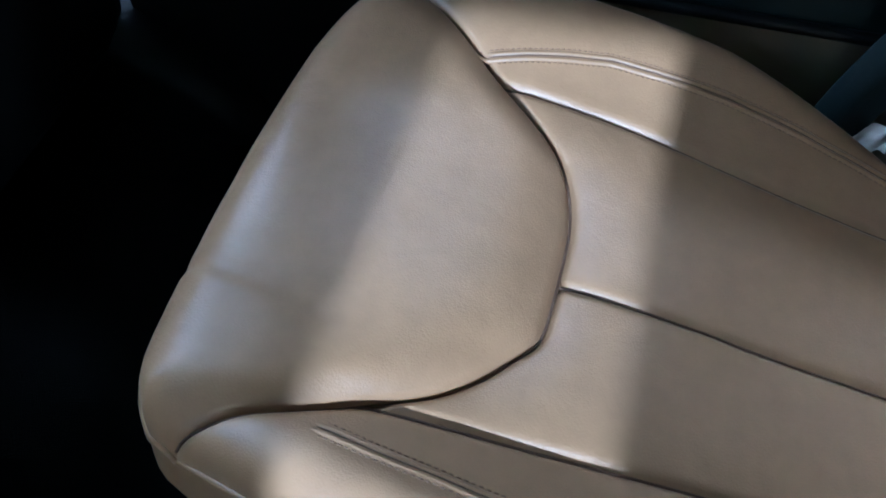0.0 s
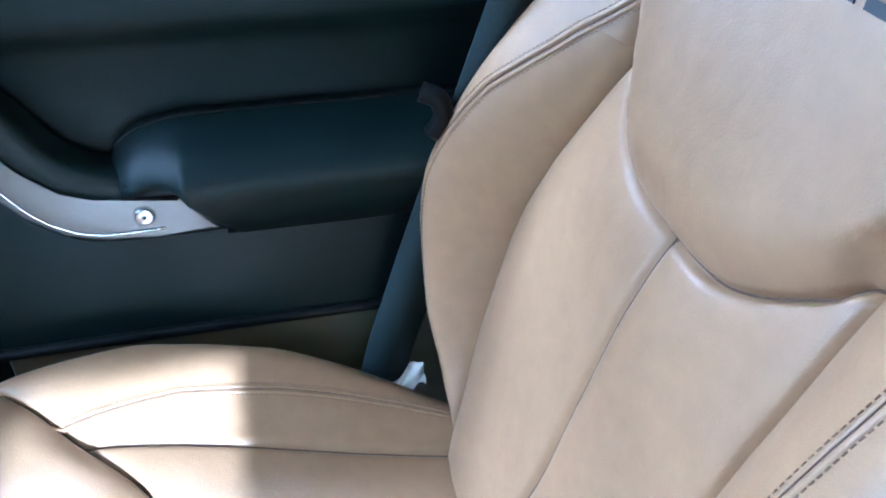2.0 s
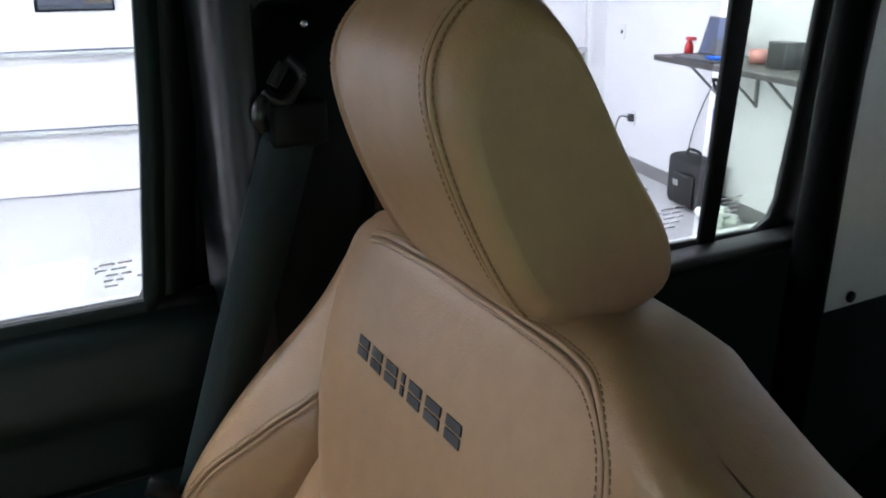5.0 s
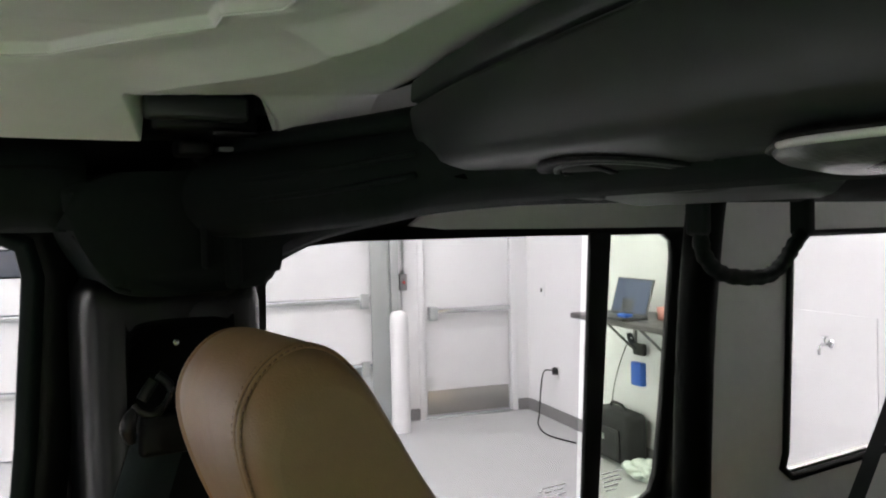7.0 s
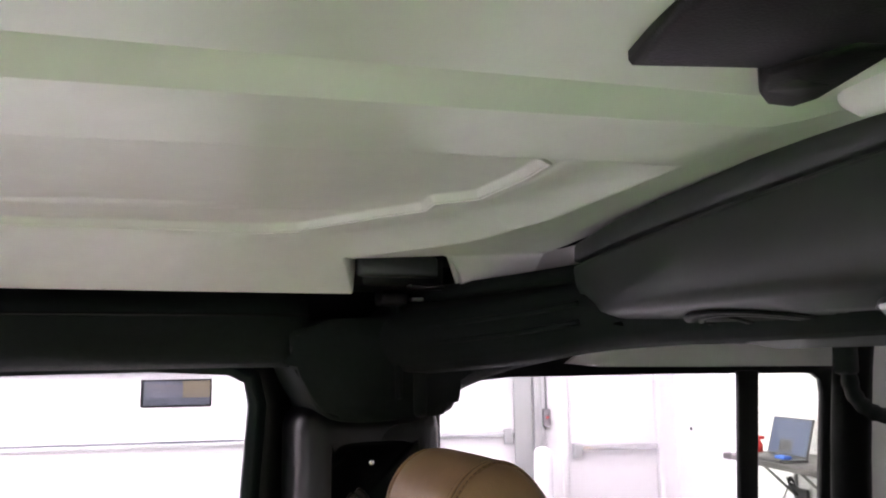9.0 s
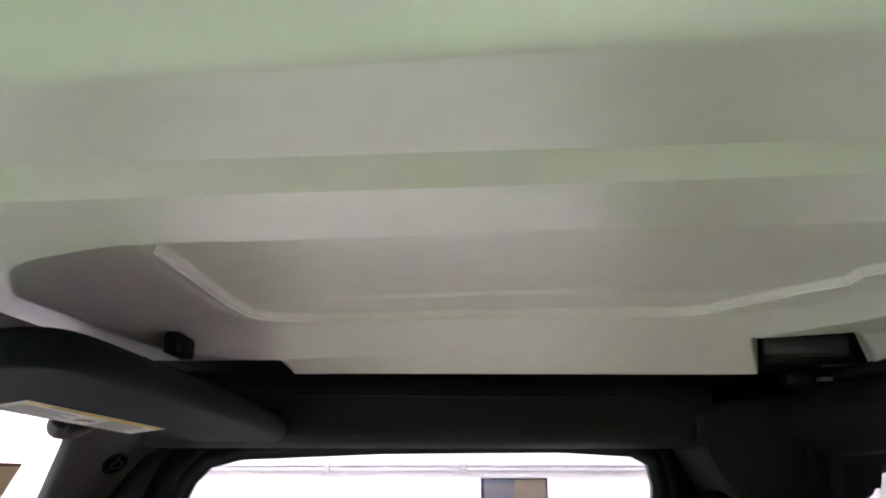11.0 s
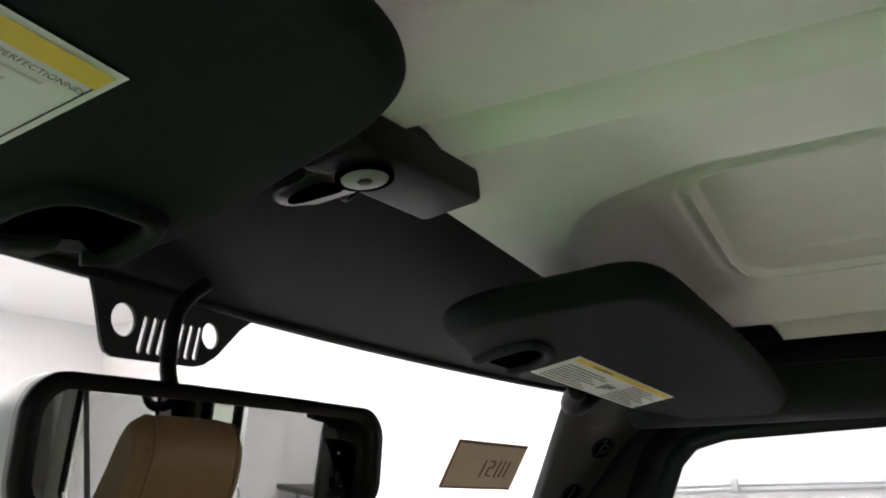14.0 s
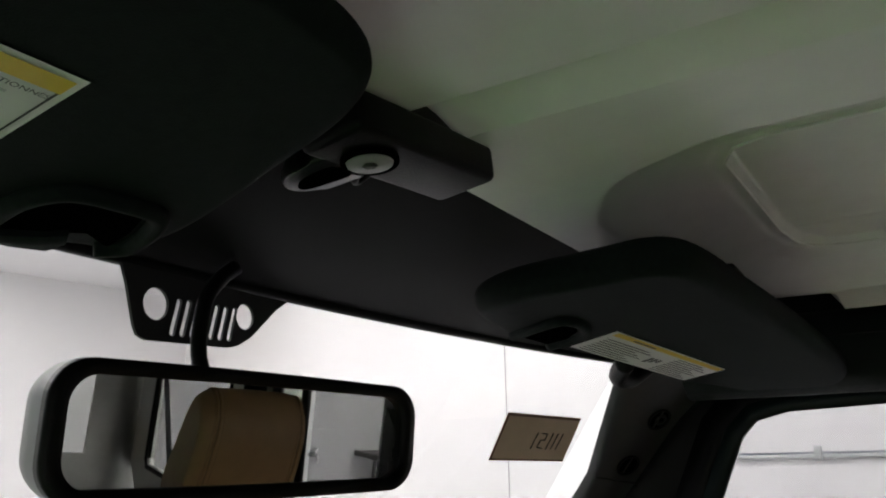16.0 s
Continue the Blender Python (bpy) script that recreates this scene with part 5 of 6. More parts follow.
for s in (1, -1):
    m = Matrix.Diagonal((s, 1, 1, 1))
    QO = [(-1.01, 1.20), (-1.0, 1.05), (-1.2, 1.05), (-2.0, 1.05), (-2.2, 1.20), (-2.2, 1.62), (-2.1, 1.76), (-1.30, 1.76), (-1.04, 1.72), (-1.03, 1.60)]
    bm = hoop(QW, QO, yz(0.715), 0.03)
    bmesh.ops.transform(bm, matrix=m, verts=bm.verts)
    sharp(part("side_shell", bm, HARDTOP, hard))
    bm = hoop(QW, offset_loop(QW, 0.012), yz(0.708), 0.02)
    bmesh.ops.transform(bm, matrix=m, verts=bm.verts)
    part("window_seal", bm, BLACK, hard)
    bm = prism(QW, yz(0.735), 0.004)
    bmesh.ops.transform(bm, matrix=m, verts=bm.verts)
    g = part("side_glass", bm, GLASS, hard, smooth=False)
    g.visible_shadow = False
    for y in (-1.10, -1.22, -1.5):
        bm = disc((s * 0.712, y, 1.068), (-s, 0, 0), 0.010, 0.004)
        part("mount_screw", bm, BLACK, hard)
part("back_wall", hoop([(-0.55, 1.2), (0.55, 1.2), (0.55, 1.65), (-0.55, 1.65)], [(-0.74, 1.05), (0.74, 1.05), (0.70, 1.83), (-0.70, 1.83)], lambda u, v, w: Vector((u, -2.2 + w, v)), 0.03), HARDTOP, hard)

tub = thing("cabin_shell", "black carpeted car floor, dash and body sides", "car body", (0, 0, 0.3), kind="structure")
part("floor_pan", box(-0.74, -2.2, 0.50, 0.74, 1.15, 0.545), CARPET, tub, smooth=False)
part("tailgate", box(-0.74, -2.22, 0.5, 0.74, -2.19, 1.05), SOFTBLACK, tub, smooth=False)
for s in (1, -1):
    x0, x1 = sorted((s * 0.715, s * 0.75))
    part("quarter_panel", box(x0, -2.2, 0.5, x1, -1.0, 1.05), SOFTBLACK, tub, smooth=False)
    x0, x1 = sorted((s * 0.60, s * 0.76))
    part("rocker", box(x0, -1.0, 0.50, x1, 1.1, 0.62, 0.02), CARPET, tub)
    x0, x1 = sorted((s * 0.745, s * 0.775))
    part("pillar_skin", box(x0, -1.10, 0.5, x1, -1.035, 1.66), BLACK, tub, smooth=False)
for s in (1, -1):
    x0, x1 = sorted((s * 0.745, s * 0.775))
    part("cant_rail", box(x0, -1.08, 1.668, x1, 0.66, 1.84, 0.01), BLACK, tub)
    part("pillar_skin", box(x0, -0.29, 0.5, x1, -0.05, 1.66), BLACK, tub, smooth=False)
    x0, x1 = sorted((s * 0.60, s * 0.75))
    part("gutter", box(x0, -1.06, 1.79, x1, 0.60, 1.832, 0.005), BLACK, tub)
for s in (1, -1):
    part("hinge_pillar", prism([(0.70, 1.287), (0.60, 1.50), (0.555, 1.62), (0.53, 1.70), (0.640, 1.70), (0.680, 1.59), (0.735, 1.45), (0.80, 1.287), (0.80, 0.6), (0.76, 0.6)], lambda u, v, w: Vector((s * (0.735 + w), u, v)), 0.012), BLACK, tub, smooth=False)
part("dashboard", box(-0.70, 0.80, 0.70, 0.70, 1.12, 1.08, 0.06, 4), BLACK, tub)
part("firewall", box(-0.74, 1.10, 0.5, 0.74, 1.14, 1.1), CARPET, tub, smooth=False)
part("transmission_tunnel", box(-0.12, -0.4, 0.545, 0.10, 0.85, 0.80, 0.04, 3), SOFTBLACK, tub)
for s in (-1, 1):
    for y in (-1.4, 0.95):
        wh = part("wheel", disc((s * 0.72 - 0.1, y, 0.39), (1, 0, 0), 0.39, 0.2, 32, 0.03), BLACK, tub)
# ---- windscreen frame, visors, mirror ----


def header_y(x):
    return 0.712 - 0.145 * x * x


def header(u, k):
    """The black header between roof panel and windscreen; k runs from the roof edge to the glass."""
    yl = header_y(u)
    prof = soft_table([(0, 0.0), (0.25, 0.35), (0.6, 0.75), (0.85, 0.95), (1, 1.0)])
    y0 = 0.540 - 0.035 * abs(u)
    y = y0 + (yl - y0) * k
    z = 1.741 - 0.036 * k ** 1.5 - 0.008 * math.sin(k * math.pi) + 0.012 * u * k
    return Vector((u, y, z))


hd = thing("windscreen_header", "black moulded trim over the windscreen", "trim", (0, 0.62, 1.72), kind="structure")
part("trim", sheet(header, span(-0.70, 0.70, 60), span(0, 1, 16)), HEADER, hd)
part("lip", tube([Vector((u, header_y(u) + 0.002, header(u, 1).z)) for u in span(-0.70, 0.70, 50)], 0.005, 8), BLACK, hd)
part("outer", box(-0.72, 0.56, 1.78, 0.72, 0.74, 1.84, 0.02), DOORWHITE, hd)


def screen(u, k):
    top = Vector((u, header_y(u) + 0.004, header(u, 1).z + 0.01))
    return top + Vector((0, 0.40, -0.60)) * k


ws = thing("window_1", "clear windscreen glass", "windscreen", (0, 0.85, 1.4), kind="structure")
g = part("pane", sheet(screen, span(-0.68, 0.68, 30), span(0, 1, 8)), GLASS, ws)
g.visible_shadow = False


def a_pillar(s):
    ap = thing("pillar_trim", "black windscreen pillar trim with two bolt holes", "pillar", (s * 0.66, 0.65, 1.6), kind="structure")
    m = Matrix.Diagonal((s, 1, 1, 1))

    def P(name, bm, mat, label=""):
        bmesh.ops.transform(bm, matrix=m, verts=bm.verts)
        return part(name, bm, mat, ap, label)
    d = Vector((0.2538, 0.6477, -0.7184)).normalized()
    w = Vector((0.86, -0.50, -0.10))
    w = (w - d * w.dot(d)).normalized()
    nn = d.cross(w).normalized()
    if nn.y > 0:
        nn = -nn
    o = Vector((0.6664, 0.6109, 1.6425))
    prof = [(-0.040, -0.016), (-0.038, -0.008), (-0.032, 0.0), (0.0, 0.003), (0.032, 0.0), (0.044, -0.010), (0.054, -0.026), (0.070, -0.030), (0.078, -0.040), (0.098, -0.042), (0.106, -0.052), (0.14, -0.056), (0.20, -0.080), (0.22, -0.11)]

    def f(k, i):
        a, b = prof[i]
        grow = 1.0 + 0.9 * max(0, -k) / 0.12
        if a < 0:
            grow = min(max((0.066 - 0.33 * k) / 0.039, 0.75), 2.4)
        return o + d * k + w * a * grow + nn * b
    P("cover", sheet(f, span(-0.09, 0.75, 30), range(len(prof))), PILLARBLACK)
    for k in (0.0, 0.0721, 0.40):
        c = o + d * k + nn * 0.0025
        P("bolt_hole", ring(c, nn, 0.0128, 0.0155, 0.0020), BLACK)
        # flat dark disc painted for the shade in the bolt hole
        P("hole_shade", disc(c - nn * 0.001, nn, 0.0130, 0.0014), SHADEBLACK)
        if k == 0.0:
            P("bolt", ring(c + w * 0.003 + nn * 0.0002, nn, 0.004, 0.0075, 0.0010, 14), SATIN)
    for k in (0.098, 0.16):
        P("panel_joint", tube([o + d * k + w * a + nn * 0.002 for a in span(-0.034, 0.034, 6)], 0.0011, 6), INK)
    P("seal", tube([o + d * k + w * 0.075 + nn * -0.03 for k in span(-0.05, 0.75, 12)], 0.010, 8), SOFTBLACK)
    return ap


a_pillar(1)
a_pillar(-1)

VO = Vector((0.227, 0.518, 1.680))
VN = Vector((0.05, 0.06, 1.0)).normalized()


def visor(s):
    label = "black cloth sun visor with a printed warning label" if s > 0 else "black cloth sun visor with a large yellow warning label"
    vz = thing("sun_visor", label, "sun visor", (s * 0.30, 0.50, 1.69), group="sun visors")
    m = Matrix.Diagonal((s, 1, 1, 1))
    X = Vector((1, 0, -0.05)).normalized()
    Y = VN.cross(X)

    org, nrm = (VO, Vector((0.045, 0.0, 1.0)).normalized()) if s > 0 else (Vector((0.203, 0.517, 1.686)), Vector((0.05, 0.10, 1.0)).normalized())
    X = (X - nrm * X.dot(nrm)).normalized()
    Y = nrm.cross(X)

    def at(u, v, w):
        return org + X * (u - org.x) + Y * (v - org.y) + nrm * w

    def P(name, bm, mat, label="", smooth=True, under=None):
        bmesh.ops.transform(bm, matrix=m, verts=bm.verts)
        return part(name, bm, mat, under or vz, label, smooth)
    out = [(0.1638, 0.5906), (0.1345, 0.5807), (0.110, 0.545), (0.094, 0.486), (0.088, 0.460), (0.096, 0.442), (0.120, 0.432), (0.18, 0.424), (0.32, 0.408), (0.46, 0.397), (0.556, 0.396), (0.614, 0.416), (0.634, 0.458), (0.612, 0.498), (0.555, 0.522), (0.50, 0.543), (0.44, 0.552), (0.40, 0.557), (0.34, 0.566), (0.2844, 0.5765), (0.2405, 0.5884), (0.2078, 0.5946)]
    if s < 0:
        out = [(0.100, 0.622), (0.099, 0.595), (0.111, 0.556), (0.123, 0.525), (0.136, 0.490), (0.150, 0.469), (0.167, 0.459), (0.195, 0.456), (0.26, 0.458), (0.36, 0.462), (0.45, 0.466), (0.55, 0.470), (0.60, 0.480), (0.61, 0.50), (0.58, 0.54), (0.48, 0.56), (0.44, 0.60), (0.30, 0.632), (0.18, 0.640), (0.122, 0.634)]
    loop = [(p.x, p.y) for p in smooth_poly([(a, b, 0) for a, b in out], 5)]
    P("board", soft_plate(loop, at, 0.022 if s > 0 else 0.014, 0.0095 if s > 0 else 0.0062), VISOR)
    # finger recess rim
    rim = smooth_poly([at(u, v, -0.001) for u, v in (((0.2082, 0.588), (0.1885, 0.5646), (0.1725, 0.5379), (0.188, 0.5305), (0.2149, 0.5363), (0.239, 0.554), (0.2537, 0.5794)) if s > 0 else ((0.165, 0.627), (0.170, 0.599), (0.1675, 0.584), (0.160, 0.5785), (0.147, 0.578), (0.129, 0.5795), (0.1195, 0.588), (0.112, 0.603), (0.108, 0.619), (0.117, 0.627)))], 5, False)
    P("recess_rim", tube(rim, 0.0042, 10), VISOR)
    # flat near-black patch; its colour is the shade of the recess
    P("recess", prism([(0.212, 0.584), (0.194, 0.5635), (0.1805, 0.5405), (0.190, 0.5365), (0.212, 0.5415), (0.233, 0.557), (0.246, 0.578)] if s > 0 else [(0.1582, 0.6258), (0.1645, 0.598), (0.1616, 0.5858), (0.1458, 0.5834), (0.129, 0.5839), (0.1191, 0.6043), (0.114, 0.6232), (0.1312, 0.613)], lambda u, v, w: at(u, v, w - 0.0015), 0.003), SHADEBLACK, "black patch for the shade in the finger recess", smooth=False)
    if s < 0:
        P("recess_tab", prism([(0.168, 0.633), (0.1477, 0.6371), (0.133, 0.6347), (0.1328, 0.623), (0.1394, 0.6128), (0.145, 0.620), (0.158, 0.627)], lambda u, v, w: at(u, v, w - 0.004), 0.004, 0.001), VISOR)
    P("pivot_arm", tube(smooth_poly([at(0.40, 0.565, 0.006), at(0.44, 0.585, 0.0), at(0.50, 0.590, 0.006), at(0.53, 0.57, 0.03)], 5, False), 0.009, 10), BLACK)
    if s > 0:
        la, lb, lc, ld = (0.2685, 0.568), (0.2274, 0.5178), (0.4375, 0.4864), (0.490, 0.5360)

        def lab(p, q, k=0.0006):
            a, b, c, e = (Vector(t) for t in (la, lb, lc, ld))
            r = (a * (1 - p) + e * p) * (1 - q) + (b * (1 - p) + c * p) * q
            return at(r.x, r.y, -k)
        tag = P("label", sheet(lambda p, q: lab(p, q), span(0, 1, 2), span(0, 1, 2)), PAPER, "white printed warning label", smooth=False)
        P("label_band", sheet(lambda p, q: lab(p, 0.84 + 0.14 * q, 0.001), span(0.02, 0.98, 2), [0, 1]), YELLOW, "yellow label band", smooth=False, under=tag)
        for p0, p1, rows in ((0.04, 0.42, 8), (0.60, 0.95, 9)):
            for r in range(rows):
                q = 0.08 + r * 0.085
                P("text_bar", sheet(lambda p, k: lab(p, q + 0.03 * k, 0.001), [p0, p1 - 0.05 * ((r * 7) % 3)], [0, 1]), INK, "", smooth=False, under=tag)
        for k in range(3):
            P("pictogram", sheet(lambda p, q: lab(p, q, 0.001), [0.46 + 0.035 * k, 0.485 + 0.035 * k], [0.28 + 0.06 * k, 0.55]), INK, "", smooth=False, under=tag)
        P("text_bar", sheet(lambda p, k: lab(p, k, 0.0014), [0.16, 0.34], [0.885, 0.925]), INK, "", smooth=False, under=tag)
    else:
        def lab(p, q, k=0.0006):
            # p from the inboard short edge outwards, q from front to rear
            r = Vector((0.207, 0.516)) + Vector((0.205, -0.010)) * p + Vector((-0.010, 0.088)) * (1 - q)
            return at(r.x, r.y, -k)
        tag = P("label", sheet(lambda p, q: lab(p, q), [0, 1], [0, 1]), PAPER, "white printed warning label", smooth=False)
        P("label_band", sheet(lambda p, q: lab(p, q, 0.001), [0.012, 0.988], [0.885, 0.975]), YELLOW, "yellow label band", smooth=False, under=tag)
        P("label_band", sheet(lambda p, q: lab(p, q, 0.001), [0.012, 0.45], [0.165, 0.265]), YELLOW, "yellow label band", smooth=False, under=tag)
        word = lettering("PERFECTIONNÉS", lambda a, b: lab(0.142 - a * 0.125, 0.835 + b * 0.026, 0.001))
        P("lettering", word, INK, "black printed word", smooth=False, under=tag)
        P("text_bar", sheet(lambda p, k: lab(p, 0.838 + 0.022 * k, 0.001), [0.155, 0.34], [0, 1]), INK, "", smooth=False, under=tag)
        for p0, q in ((0.065, 0.79), (0.10, 0.735), (0.14, 0.655), (0.10, 0.575), (0.14, 0.525)):
            P("text_bar", sheet(lambda p, k: lab(p, q + 0.016 * k, 0.001), [p0, 0.42], [0, 1]), MARKGREY, "", smooth=False, under=tag)
        for z0, z1, q0, q1 in ((0.014, 0.018, 0.43, 0.885), (0.014, 0.98, 0.425, 0.432)):
            P("label_rule", sheet(lambda p, q: lab(p, q, 0.001), [z0, z1], [q0, q1]), INK, "", smooth=False, under=tag)
    return vz


visor(1)
visor(-1)

# centre latch between the visors
cl = thing("roof_latch", "black front roof latch with a bright screw cap", "latch", (0, 0.53, 1.73), group="roof latches")
CO = Vector((-0.054, 0.535, 1.7185))
cx = Vector((0.98, -0.16, 0.05)).normalized()
cz = Vector((0.0, 0.10, 1)).normalized()
cy2 = cz.cross(cx).normalized()
cx = cy2.cross(cz)
CM = Matrix.Translation(CO) @ Matrix((cx, cy2, cz)).transposed().to_4x4()
part("body", box(-0.026, -0.020, 0.0, 0.068, 0.016, 0.019, 0.004, 3, m=CM), BLACK, cl)
part("base_plate", box(-0.040, -0.016, 0.010, 0.055, 0.014, 0.028, 0.003, m=CM), BLACK, cl)
part("lever", prism([(p.x, p.y) for p in smooth_poly([(-0.014, 0.008, 0), (-0.015, 0.030, 0), (-0.010, 0.045, 0), (0.0, 0.048, 0), (0.008, 0.040, 0), (0.011, 0.020, 0), (0.012, 0.008, 0)], 4)], lambda u, v, w: CM @ Vector((u, v, w)), 0.009, 0.0025), SATIN, cl)
# slot and cap gap drawn as near-black shade
part("slot_shade", prism([(p.x, p.y) for p in smooth_poly([(-0.007, 0.016, 0), (-0.008, 0.032, 0), (-0.004, 0.041, 0), (0.001, 0.041, 0), (0.004, 0.030, 0), (0.005, 0.016, 0)], 4)], lambda u, v, w: CM @ Vector((u, v, w - 0.0006)), 0.002), SHADEBLACK, cl)
part("hook", tube(smooth_poly([CM @ Vector(p) for p in ((0.014, 0.014, 0.006), (0.016, 0.024, 0.003), (0.021, 0.027, 0.004), (0.025, 0.022, 0.008))], 5, False), 0.0018, 8), BLACK, cl)
part("cap_ring", ring(CM @ Vector((0, 0, -0.0005)), -cz, 0.0106, 0.0128, 0.002), SHADEBLACK, cl)
part("screw_cap", disc(CM @ Vector((0, 0, 0.0)), -cz, 0.0103, 0.003, 24, 0.001), CAPGREY, cl, "bright screw cap")
# the socket's shade is a small black disc on the cap
part("screw_socket", disc(CM @ Vector((0, 0, -0.0032)), -cz, 0.0034, 0.0005, 6), INK, cl)
rc = thing("roof_latch", "black rear centre roof latch with an L-shaped lever", "latch", (-0.03, -0.1, 1.75), group="roof latches")
part("body", prism([(-0.079, -0.016), (-0.122, -0.002), (-0.21, -0.006), (-0.215, -0.075), (-0.125, -0.082), (-0.094, -0.064)], lambda u, v, w: Vector((u, v, 1.7575 + w)), 0.026, 0.003), BLACK, rc)
part("lever", prism([(-0.094, -0.060), (-0.074, -0.078), (-0.067, -0.088), (-0.068, -0.100), (-0.080, -0.102), (-0.128, -0.086), (-0.125, -0.070)], lambda u, v, w: Vector((u, v, 1.7555 + w)), 0.014, 0.003), BLACK, rc)
# dark patch painted as the shade in the lever's slot
part("slot_shade", box(-0.095, -0.090, 1.7552, -0.082, -0.074, 1.757), INK, rc)

# mirror
MC = Vector((0.0125, 0.647, 1.608))
MN = Vector((-0.224, -0.970, -0.086)).normalized()
MX = Vector((0.9744, -0.225, 0.0)).normalized()
MZ = MX.cross(MN)
if MZ.z < 0:
    MZ = -MZ
mir = thing("rear_view_mirror", "black framed rear-view mirror on a curved stalk", "mirror", tuple(MC))


def mat3(u, v, w):
    return MC + MX * u + MZ * v + MN * w


def mloop(a, b, r, taper=0.0):
    """A rounded rectangle, half width a and half height b, a little lower at its outboard end and bowed along its long sides."""
    out = []
    for cx_, cz_, a0 in ((a - r, b - r, 0), (-a + r, b - r, 90), (-a + r, -b + r, 180), (a - r, -b + r, 270)):
        out += [(cx_ + r * math.cos(radians(a0 + 90 * k / 8)), cz_ + r * math.sin(radians(a0 + 90 * k / 8))) for k in range(9)]
        nx = {0: -1, 180: 1}.get(a0, 0)
        if nx:
            out += [(cx_ + nx * (2 * a - 2 * r) * k / 6, math.copysign(b, cz_)) for k in range(1, 6)]
    return [(u, v * (1 - taper * u / a) * (1.035 - 0.035 * (u / a) ** 2)) for u, v in out]


outer, inner = mloop(0.113, 0.0315, 0.019, 0.04), mloop(0.1045, 0.0245, 0.0135, 0.04)
part("bezel", hoop(inner, outer, lambda u, v, w: mat3(u, v, -0.006 + w), 0.008), BLACK, mir)


def back_case(i, k):
    u, v = outer[i % len(outer)]
    f = 1 - 0.35 * k * k
    return mat3(u * (1 - 0.1 * k * k), v * f, -0.006 - 0.032 * math.sin(k * math.pi / 2))


part("housing", sheet(back_case, range(len(outer) + 1), span(0, 1, 6)), surface("grey mirror housing", (0.20, 0.20, 0.21), 0.45), mir, "grey moulded mirror housing")
bm = bmesh.new()
bm.faces.new([bm.verts.new(back_case(i, 1)) for i in range(len(outer))])
part("housing_back", bm, BLACK, mir)
part("glass", prism(inner, lambda u, v, w: mat3(u, v, -0.004 + w), 0.002), MIRROR, mir, "reflecting mirror glass", smooth=False)
part("stalk", tube(smooth_poly([mat3(-0.012, 0.02, -0.03), (0.001, 0.683, 1.648), (0.003, 0.686, 1.668), (0.008, 0.687, 1.686), (0.017, 0.686, 1.698), (0.026, 0.683, 1.706)], 6, False), 0.0046, 10), BLACK, mir)
part("indicator", disc(mat3(0.008, -0.0338, 0.0008), MN, 0.0018, 0.0008, 10), LEDGREEN, mir, "small green indicator")

# perforated plate behind the mirror
BY = 0.708
plate = [(-0.036, 1.700), (-0.032, 1.690), (-0.0245, 1.666), (-0.022, 1.662), (-0.016, 1.660), (0.048, 1.663), (0.056, 1.665), (0.068, 1.672), (0.090, 1.692), (0.102, 1.700)]


def circle(cx_, cz_, r, n=16):
    return [(cx_ + r * math.cos(2 * math.pi * k / n), cz_ + r * math.sin(2 * math.pi * k / n)) for k in range(n)]


def slot(cx_, z0, z1, lean, r, n=5):
    top, bot = (cx_ + lean, z1), (cx_, z0)
    up = [(top[0] + r * math.cos(a), top[1] + r * math.sin(a)) for a in span(0, math.pi, n)]
    dn = [(bot[0] + r * math.cos(a), bot[1] + r * math.sin(a)) for a in span(math.pi, 2 * math.pi, n)]
    return up + dn


bp = thing("badge_plate", "black perforated plate on the windscreen behind the mirror", "badge plate", (0.03, BY, 1.68))
cu = bpy.data.curves.new("plate", "CURVE")
cu.dimensions, cu.fill_mode, cu.extrude = "2D", "BOTH", 0.001
holes = [circle(-0.0105, 1.681, 0.0092), circle(0.0615, 1.684, 0.0082)] + [slot(0.0025 + 0.0076 * k, 1.6665 + 0.0004 * k, 1.6845 + 0.0003 * k, 0.004, 0.0021) for k in range(7)]
for loop in [plate] + holes:
    sp = cu.splines.new("POLY")
    sp.points.add(len(loop) - 1)
    sp.use_cyclic_u = True
    for p, (a, b) in zip(sp.points, loop):
        p.co = (a, b, 0, 1)
cu.materials.append(INK)
cob = new("tmp_plate", cu)
dg = bpy.context.evaluated_depsgraph_get()
pme = bpy.data.meshes.new_from_object(cob.evaluated_get(dg))
bpy.data.objects.remove(cob)
pl = new("plate", pme)
pl.parent = bp
pl.matrix_local = Matrix.Translation(-Vector(bp.location)) @ Matrix(((1, 0, 0, 0), (0, 0, -1, BY), (0, 1, 0, 0), (0, 0, 0, 1)))

# card on the windscreen
card = thing("card_sign", "brown card with handwritten digits taped on the windscreen", "sign", (0.5, 0.69, 1.62))
c_tl, c_tr, c_bl = Vector((0.4345, 0.6972, 1.6416)), Vector((0.5617, 0.6680, 1.6396)), Vector((0.4430, 0.7252, 1.5960))


def cardp(p, q, k=0.0):
    nrm = (c_tr - c_tl).cross(c_bl - c_tl).normalized()
    if nrm.y > 0:
        nrm = -nrm
    return c_tl + (c_tr - c_tl) * p + (c_bl - c_tl) * q + nrm * k


part("board", sheet(lambda p, q: cardp(p, q), [0, 1], [0, 1]), CARDEDGE, card, "dark card border", smooth=False)
part("face", sheet(lambda p, q: cardp(p, q, 0.0008), [0.015, 0.985], [0.05, 0.95]), CARD, card, smooth=False)
part("back_sheet", sheet(lambda p, q: cardp(p, q, -0.0008), [0, 1], [0, 1]), CARD, card, smooth=False)
